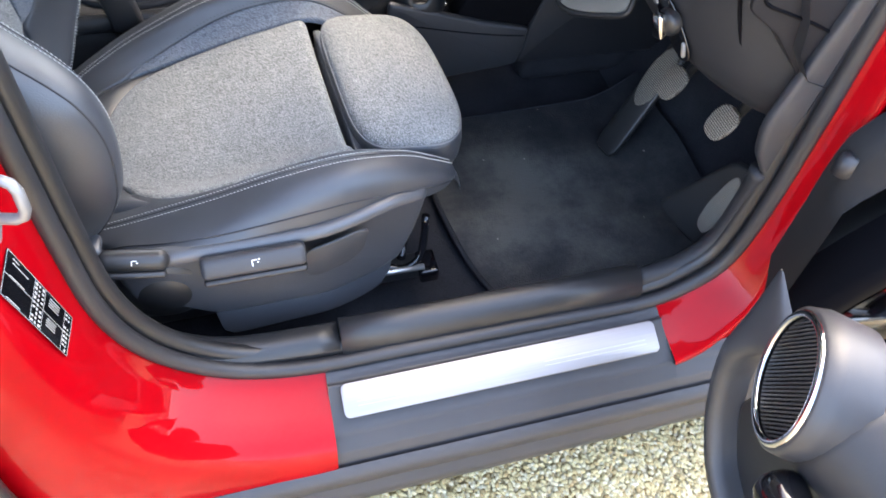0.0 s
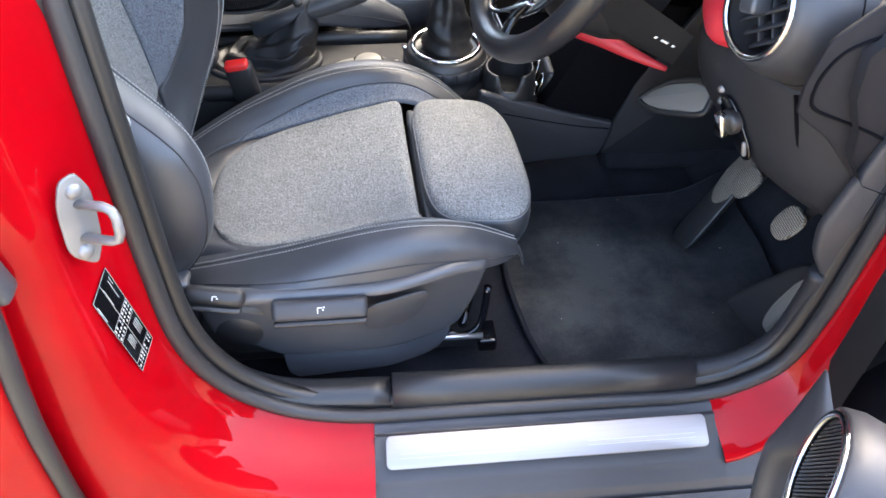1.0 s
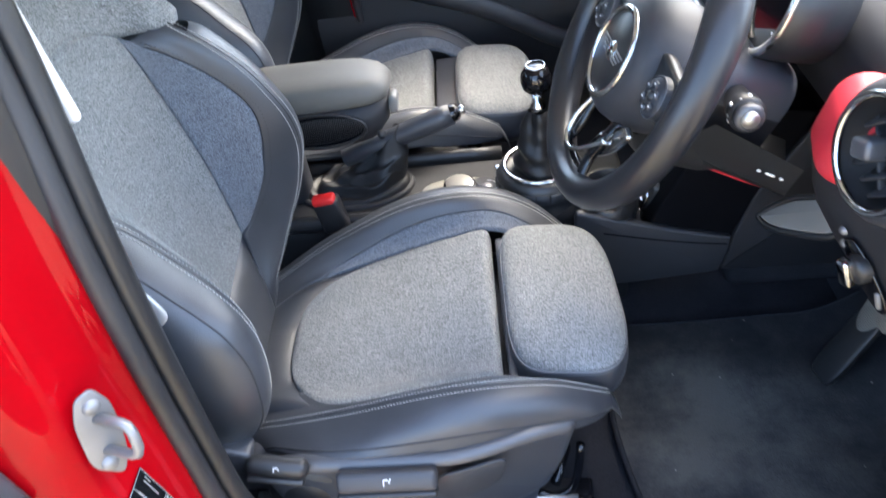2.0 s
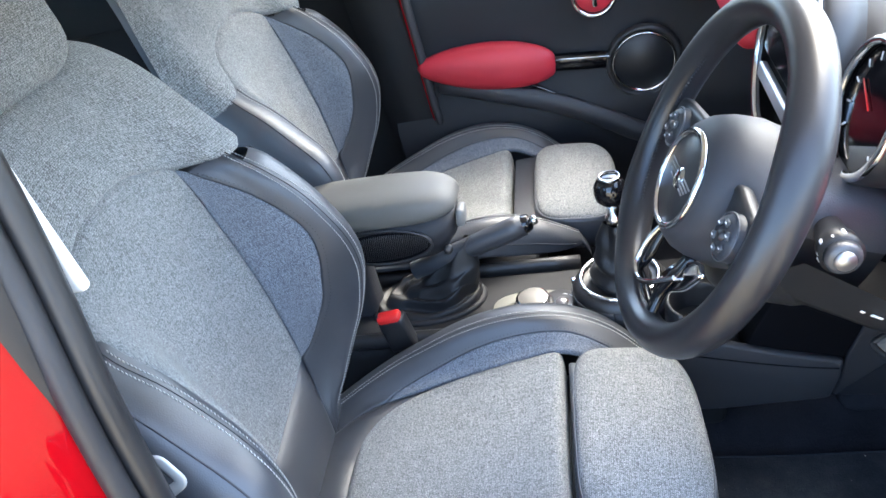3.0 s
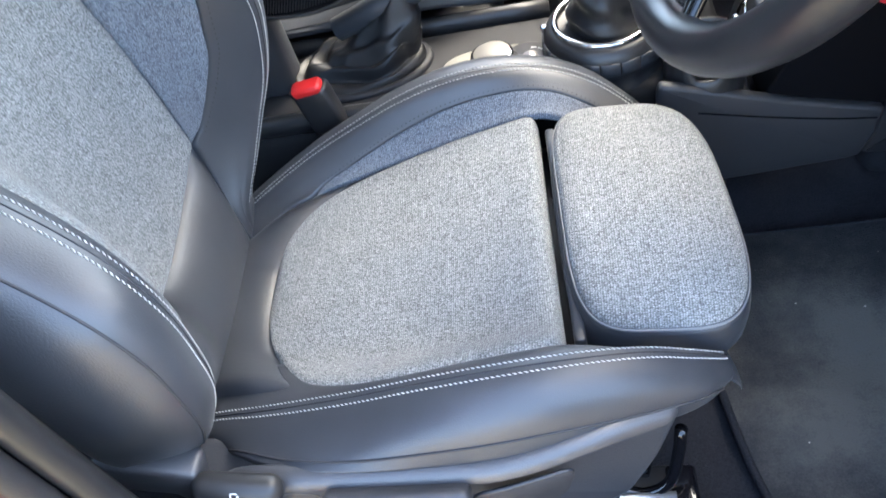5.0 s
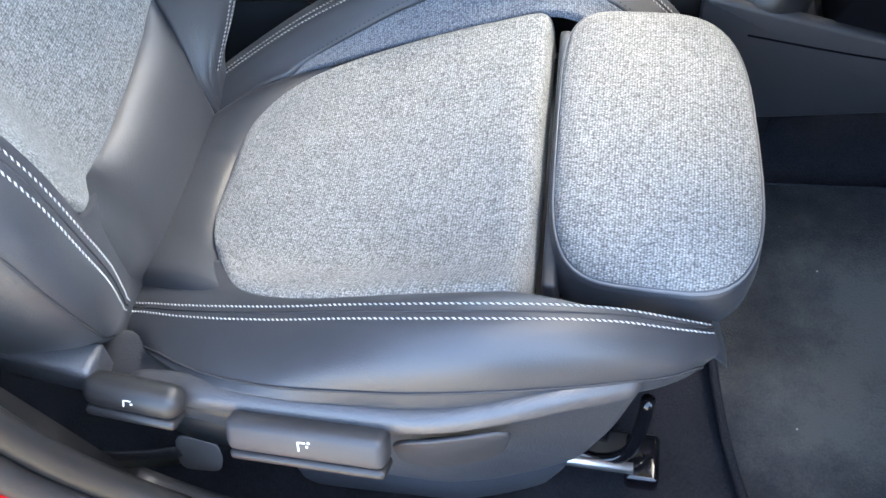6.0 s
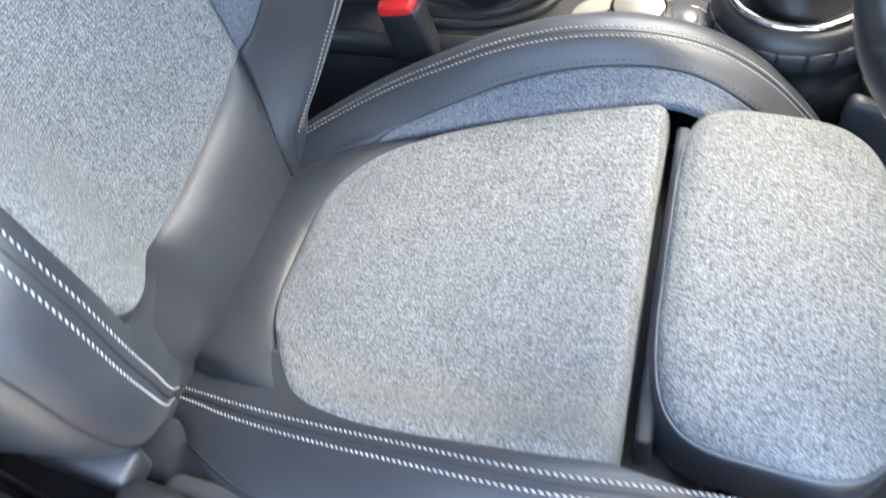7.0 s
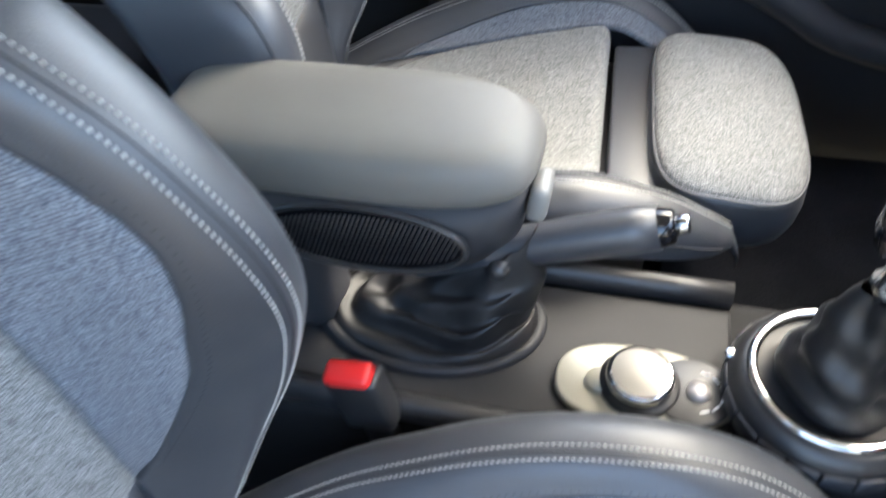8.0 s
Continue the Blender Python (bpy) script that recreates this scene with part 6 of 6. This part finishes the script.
floor_mat = tagged(part("floor_mat", grid_mesh(rug), MAT_PILE, None), "black velour floor mat, a little dusty", "floor mat")
for edge_line, r in (([q[0] for q in rug], 0.005), (rug[0], 0.005), ([q[-1] for q in rug], 0.002)):
    part("mat_edge", tube(edge_line, r, 6), CARPET, floor_mat)


def pedal(name, label, at, sx, sy, arm_to):
    p = thing(name, label, "pedal", at)
    pm = basis((0, 0, 0), (0, 1, 0), (-0.86, 0, 0.5))
    part("pad", slab(rounded([(-sx, -sy), (sx, -sy * 0.9), (sx * 0.9, sy), (-sx * 0.8, sy)], 5, 0.45), 0.008, 0.003, pm), PEDAL_METAL, p, "worn knurled metal pad")
    part("lever", tube([Vector((0.01, 0, 0)), Vector(arm_to)], 0.008), PLASTIC_DARK, p)


pedal("clutch_pedal", "clutch pedal with a worn knurled metal pad", (0.600, -0.530, 0.572), 0.024, 0.028, (0.12, 0.01, 0.18))
pedal("brake_pedal", "brake pedal with a worn knurled metal pad", (0.618, -0.372, 0.512), 0.026, 0.030, (0.12, 0.0, 0.20))
acc = thing("accelerator_pedal", "hinged floor accelerator with a metal face", "pedal", (0.64, -0.285, 0.40))
am = basis((0, 0, 0), (0.45, 0.15, 0.85), (-0.80, -0.12, 0.5))
part("plate", slab(rounded([(-0.12, -0.028), (0.12, -0.022), (0.12, 0.022), (-0.12, 0.028)], 4, 0.2), 0.012, 0.004, am), PLASTIC_DARK, acc)
part("face", slab(ellipse(0.06, 0.024, 28), 0.003, 0.001, am @ pose(0.045, 0, 0.012)), PEDAL_METAL, acc)
rest = thing("foot_rest", "dark plastic foot rest with a ribbed metal insert", "foot rest", (0.622, -0.575, 0.435))
rm = basis((0, 0, 0), (0.05, -0.06, 0.99), (-0.82, -0.45, 0.3))
part("base", slab(rounded([(-0.085, -0.030), (0.075, -0.022), (0.075, 0.022), (0.0, 0.055), (-0.07, 0.085)], 5, 0.3), 0.02, 0.006, rm @ pose(0, 0, -0.020)), MATTE, rest)
part("insert", slab(rounded([(-0.055, -0.008), (-0.02, -0.018), (0.03, -0.015), (0.060, -0.002), (0.055, 0.008), (0.0, 0.016), (-0.045, 0.012)], 6, 0.4), 0.003, 0.001, rm), PEDAL_METAL, rest, "ribbed metal insert")

# ---- belt on the pillar ----
belt = thing("seat_belt", "black seat belt hanging by the pillar with a steel tongue", "seat belt", (0, 0, 0))
web = spline([(-0.33, -0.610, 1.25), (-0.33, -0.612, 1.0), (-0.318, -0.612, 0.85), (-0.33, -0.615, 0.62), (-0.35, -0.62, 0.42)], 30)
part("webbing", sweep(web, [(0.022, -0.0012), (0.022, 0.0012), (-0.022, 0.0012), (-0.022, -0.0012)], up=(1, 0, 0)), RUBBER, belt, "black webbing")
lap = spline([(-0.44, -0.625, 0.470), (-0.36, -0.622, 0.425), (-0.30, -0.608, 0.400), (-0.262, -0.596, 0.392)], 16)
part("lap_webbing", sweep(lap, [(0.023, -0.0012), (0.023, 0.0012), (-0.023, 0.0012), (-0.023, -0.0012)], up=(0.15, 0, 1)), RUBBER, belt, "black webbing run to its anchor")
part("anchor_plate", slab(rounded([(-0.022, -0.024), (0.020, -0.020), (0.024, 0.0), (0.020, 0.020), (-0.022, 0.024)], 4, 0.3), 0.003, 0.001, basis((-0.245, -0.592, 0.392), (0.97, 0.1, -0.2), (0.1, -0.9, 0.4))), DULL_STEEL, belt, "bare steel anchor plate")
TM = basis((-0.260, -0.615, 0.860), (0.50, 0.05, -0.86), (0.12, -0.98, 0.15))
frame_line = [Vector((x, y, 0)) for x, y in rounded([(-0.017, -0.019), (0.017, -0.016), (0.017, 0.016), (-0.017, 0.019)], 5, 0.25)]
tongue_bm = tube(frame_line, 0.0062, 10, True)
bmesh.ops.transform(tongue_bm, matrix=TM @ Matrix.Diagonal((1, 1, 0.35, 1)), verts=tongue_bm.verts)
part("tongue", tongue_bm, ALLOY, belt, "bare steel tongue frame")
part("tongue_cover", rbox(0.05, 0.014, 0.055, 0.006, pose(-0.296, -0.611, 0.880, 0, 20, 0)), PLASTIC_DARK, belt)
part("pillar_cover", rbox(0.035, 0.012, 0.26, 0.005, pose(-0.256, -0.590, 1.190, 0, -3, 0)), CREAM, car, "pale pillar cover")

# ---- open driver's door ----
door = thing("driver_door", "driver's door standing wide open, lined in black", "car door", (0.500, -0.820, 0.0))
HINGE = pose(0, 0, 0, 0, 0, -6)
DP = HINGE @ basis((0, 0, 0), (0, -1, 0), (-1, 0, 0))
# door plane: local x away from the hinge, local y up, z into the doorway
part("lining", slab(rounded([(0.13, 0.56), (0.07, 0.48), (0.06, 0.42), (0.11, 0.34), (0.26, 0.30), (0.92, 0.30), (0.92, 0.95), (0.42, 0.95), (0.24, 0.70)], 5, 0.2), 0.03, 0.01, DP @ pose(0, 0, -0.03), 3), PLASTIC_DARK, door, "black door lining")
flange = spline([(-0.008, 0.625), (0.0, 0.565), (0.012, 0.50), (0.032, 0.44), (0.070, 0.375), (0.14, 0.325), (0.32, 0.295), (0.60, 0.29), (0.90, 0.30)], 50)
rows = []
for i, p in enumerate(spline([(q[0], q[1], 0) for q in flange], 50)):
    wide = lerp_table([(0, 0.004), (2, 0.030), (5, 0.070), (7, 0.076), (9, 0.052), (12, 0.034), (17, 0.024), (50, 0.024)], i)[0]
    t = Vector((flange[min(49, i + 1)][0] - flange[max(0, i - 1)][0], flange[min(49, i + 1)][1] - flange[max(0, i - 1)][1]))
    t.normalize()
    n = Vector((-t.y, t.x))
    deep = min(1.0, 0.05 + i / 12)
    rows.append([DP @ Vector((p.x + n.x * f * wide, p.y + n.y * f * wide, h * deep)) for f, h in ((0.0, -0.03), (0.0, 0.018), (0.06, 0.030), (0.18, 0.036), (0.6, 0.036), (0.9, 0.030), (1.0, 0.018), (1.05, -0.005))])
part("pocket_rim", grid_mesh(rows), PLASTIC, door, "charcoal swept pocket rim")
part("door_shell", slab(rounded([(0.26, 0.60), (0.16, 0.45), (0.20, 0.32), (0.95, 0.30), (0.97, 0.95), (0.45, 0.96)], 5, 0.2), 0.06, 0.02, DP @ pose(0, 0, -0.09)), RED, door, "glossy red outer shell")
SM = basis((-0.069, -0.127, 0.637), (0.516, 0.854, 0), (-0.854, 0.516, 0.068))
s2 = part("speaker_pod", lathe([(0.0, 0.000), (0.062, 0.002), (0.070, 0.011), (0.0755, 0.008), (0.078, -0.01), (0.072, -0.05)], 44, SM), PLASTIC, door, "rounded loudspeaker pod")
part("speaker_grille", lathe([(0.0, 0.006), (0.05, 0.005), (0.066, 0.003)], 40, SM), PITCH, s2, "black grille backing")
for k in range(29):
    y = -0.0588 + 0.0042 * k
    part("rib", rbox(2 * math.sqrt(0.061 ** 2 - y * y), 0.0022, 0.003, 0.0008, SM @ pose(0, 0, 0, 0, 0, 63) @ pose(0, y, 0.0068), 1), PLASTIC, s2)
part("speaker_ring", tube([SM @ Vector((0.0670 * math.cos(a * math.pi / 22), 0.0670 * math.sin(a * math.pi / 22), 0.010)) for a in range(44)], 0.0046, 8, True), CHROME, s2, "chrome ring")
part("pod_horn", sweep([HINGE @ Vector(p) for p in spline([(-0.010, -0.178, 0.622), (0.015, -0.25, 0.618), (0.03, -0.36, 0.62), (0.04, -0.60, 0.66)], 16)], ring(0.072, 24), scale=[1.0 - 0.15 * i / 15 for i in range(16)]), DASH, door, "moulded armrest flowing from the pod")
part("grip", rbox(0.05, 0.20, 0.05, 0.02, HINGE @ pose(-0.085, -0.300, 0.575)), GLOSS, door)
part("switch", lathe([(0.0, 0.006), (0.014, 0.005), (0.016, 0.0)], 24, HINGE @ pose(-0.085, -0.285, 0.600)), DULL_STEEL, door)

# ---- front wing and wheel ----
wing = thing("front_wing", "red front wing edge with black wheel arch cladding", "car wing", (0, 0, 0))
AC, AR = Vector((0.90, 0, 0.33)), 0.440
rows = []
for i in range(31):
    a = radians(124 - 100 * i / 30)
    d = Vector((math.cos(a), 0, math.sin(a)))
    rows.append([AC + d * (AR + f) + Vector((0, y, 0)) for f, y in ((0.02, -0.68), (0.0, -0.74), (0.0, -0.762), (0.004, -0.768))])
part("arch_cladding", grid_mesh(rows), MATTE, wing, "charcoal wheel arch cladding")
rows = []
for i in range(25):
    z = 0.43 + 0.47 * i / 24
    xl = lerp_table([(0.40, 0.608), (0.50, 0.602), (0.60, 0.598), (0.69, 0.594), (0.735, 0.606), (0.79, 0.68), (0.92, 0.86)], z)[0]
    q = AR * AR - (z - AC.z) ** 2
    xr = max(xl + 0.004, AC.x - math.sqrt(q)) if q > 0 else AC.x
    rows.append([Vector((xl + 0.003, -0.715, z)), Vector((xl, -0.740, z))] + [Vector((xl + (xr - xl) * f, -0.744 - 0.024 * f ** 0.6, z)) for f in (0.1, 0.4, 0.7, 1.0)])
part("wing_panel", grid_mesh(rows), MATTE, wing, "charcoal panel ahead of the doorway")
rows = []
for i in range(9):
    z = 0.66 + 0.30 * i / 8
    rows.append([Vector((x, -0.741 + 0.05 * max(0.0, (z - 0.86) / 0.10) ** 2, z)) for x in (0.628, 0.70, 0.80, 0.90, 1.0)])
part("wing_skin", grid_mesh(rows), RED, wing, "glossy red wing above the cladding")
part("hinge", lathe([(0.0, 0.014), (0.010, 0.012), (0.012, -0.012), (0.0, -0.014)], 16, basis((0.592, -0.738, 0.700), (1, 0, 0), (0, 0, 1))), RUBBER, wing, "dark hinge bolt")
FM = basis((0.915, -0.715, 0.305), (1, 0, 0), (0, -1, 0))
fw = part("wheel", lathe([(0.250, 0.082), (0.242, 0.078), (0.232, 0.06), (0.225, -0.05)], 48, FM), GLOSS, wing, "black alloy rim")
part("tyre", lathe([(0.245, 0.076), (0.258, 0.082), (0.280, 0.080), (0.295, 0.065), (0.297, 0.0), (0.295, -0.06), (0.27, -0.075), (0.245, -0.07)], 56, FM), PITCH, fw)
for k in range(5):
    part("spoke", rbox(0.18, 0.032, 0.03, 0.01, FM @ pose(0, 0, 0.05, 0, 0, 72 * k + 20) @ pose(0.140, 0, 0)), GLOSS, fw)
part("brake_disc", lathe([(0.0, 0.0), (0.165, 0.0), (0.165, -0.02), (0.0, -0.02)], 36, FM), STEEL, fw)
part("hub_cap", lathe([(0.0, 0.075), (0.04, 0.07), (0.06, 0.05), (0.06, 0.02)], 24, FM), GLOSS, fw)
part("caliper", rbox(0.10, 0.055, 0.05, 0.012, FM @ pose(-0.045, 0.112, 0.012, 0, 0, 22)), RED_PLASTIC, fw, "red brake caliper")
part("arch_liner", lathe([(0.33, 0.03), (0.30, -0.03), (0.0, -0.04)], 40, basis((0.93, -0.70, 0.305), (1, 0, 0), (0, -1, 0))), PLASTIC_DARK, wing)

# ---- ground ----
rows = [[Vector((x, y, -0.006)) for x in [-60, -20, -6, -2, 0, 2, 6, 20, 60]] for y in [-60, -20, -6, -2, 0, 2, 6, 20, 60]]
solo("ground", grid_mesh(rows), BED, "yellowish washed gravel ground", "ground", "structure", smooth=False)
rng = random.Random(11)
stone = bmesh.new()
bmesh.ops.create_icosphere(stone, subdivisions=1, radius=1.0)
base_v = [v.co.copy() for v in stone.verts]
base_f = [[v.index for v in f.verts] for f in stone.faces]
stone.free()
vs, fs = [], []
for k in range(14000):
    x, y = rng.uniform(-0.15, 1.25), rng.uniform(-1.35, -0.60)
    if k > 9000:
        x, y = rng.uniform(0.0, 0.75), rng.uniform(-1.0, -0.62)
    sx, sy, sz = rng.uniform(0.004, 0.0085), rng.uniform(0.0035, 0.0065), rng.uniform(0.002, 0.004)
    a = rng.uniform(0, math.pi)
    c, s = math.cos(a), math.sin(a)
    o = len(vs)
    for v in base_v:
        px, py = v.x * sx, v.y * sy
        vs.append((x + c * px - s * py, y + s * px + c * py, -0.004 + v.z * sz + sz * 0.3))
    fs += [[i + o for i in f] for f in base_f]
me = bpy.data.meshes.new("gravel")
me.from_pydata(vs, [], fs)
me.materials.append(PEBBLES)
for p in me.polygons:
    p.use_smooth = True
tagged(new("gravel", me), "small rounded pale yellow gravel stones", "gravel", "", "stuff")

# plain unseen walls, added to keep the bright horizon out of the paint's reflections
for name, size, at in (("unseen_wall_south", (18.0, 0.25, 2.2), (0, -8.0, 1.1)), ("unseen_wall_north", (18.0, 0.25, 2.2), (0, 9.0, 1.1)), ("unseen_wall_east", (0.25, 17.0, 2.2), (9.0, 0.5, 1.1)), ("unseen_wall_west", (0.25, 17.0, 2.2), (-9.0, 0.5, 1.1))):
    solo(name, rbox(*size, 0.02, pose(*at)), HORIZON_WALL, "added plain wall, out of view, that blocks the bright horizon", "wall", "structure", smooth=False)

# ---- outer skin that closes the car ----
part("far_side_skin", rbox(2.30, 0.03, 0.72, 0.015, pose(-0.25, 0.735, 0.60)), RED, car, "red far flank")
part("far_sill_cladding", rbox(2.30, 0.04, 0.12, 0.012, pose(-0.25, 0.745, 0.25)), CLADDING, car)
part("rear_panel", rbox(0.05, 1.44, 0.74, 0.02, pose(-1.455, 0, 0.60)), RED, car, "red tail panel")
rows = []
for i in range(13):
    x = 0.96 + 0.80 * i / 12
    drop = 0.10 * (i / 12) ** 2.2
    rows.append([Vector((x, y, 0.975 - drop - 0.05 * (abs(y) / 0.72) ** 3)) for y in [-0.70 + 1.40 * j / 14 for j in range(15)]])
rows.append([p + Vector((0.06, 0, -0.10)) for p in rows[-1]])
rows.append([p + Vector((0.04, 0, -0.42)) for p in rows[-1]])
part("bonnet", grid_mesh(rows), RED, car, "rounded red bonnet")
for sgn in (-1, 1):
    rows = []
    for i in range(17):
        z = 0.36 + 0.55 * i / 16
        q = 0.36 ** 2 - (z - 0.31) ** 2
        x0 = 1.27 if q <= 0 else 0.93 + math.sqrt(q)
        rows.append([Vector((max(x0, 1.0) + (1.80 - max(x0, 1.0)) * j / 8, sgn * (0.765 - 0.05 * (j / 8) ** 2), z)) for j in range(9)])
    part("wing_skin", grid_mesh(rows), RED, car)
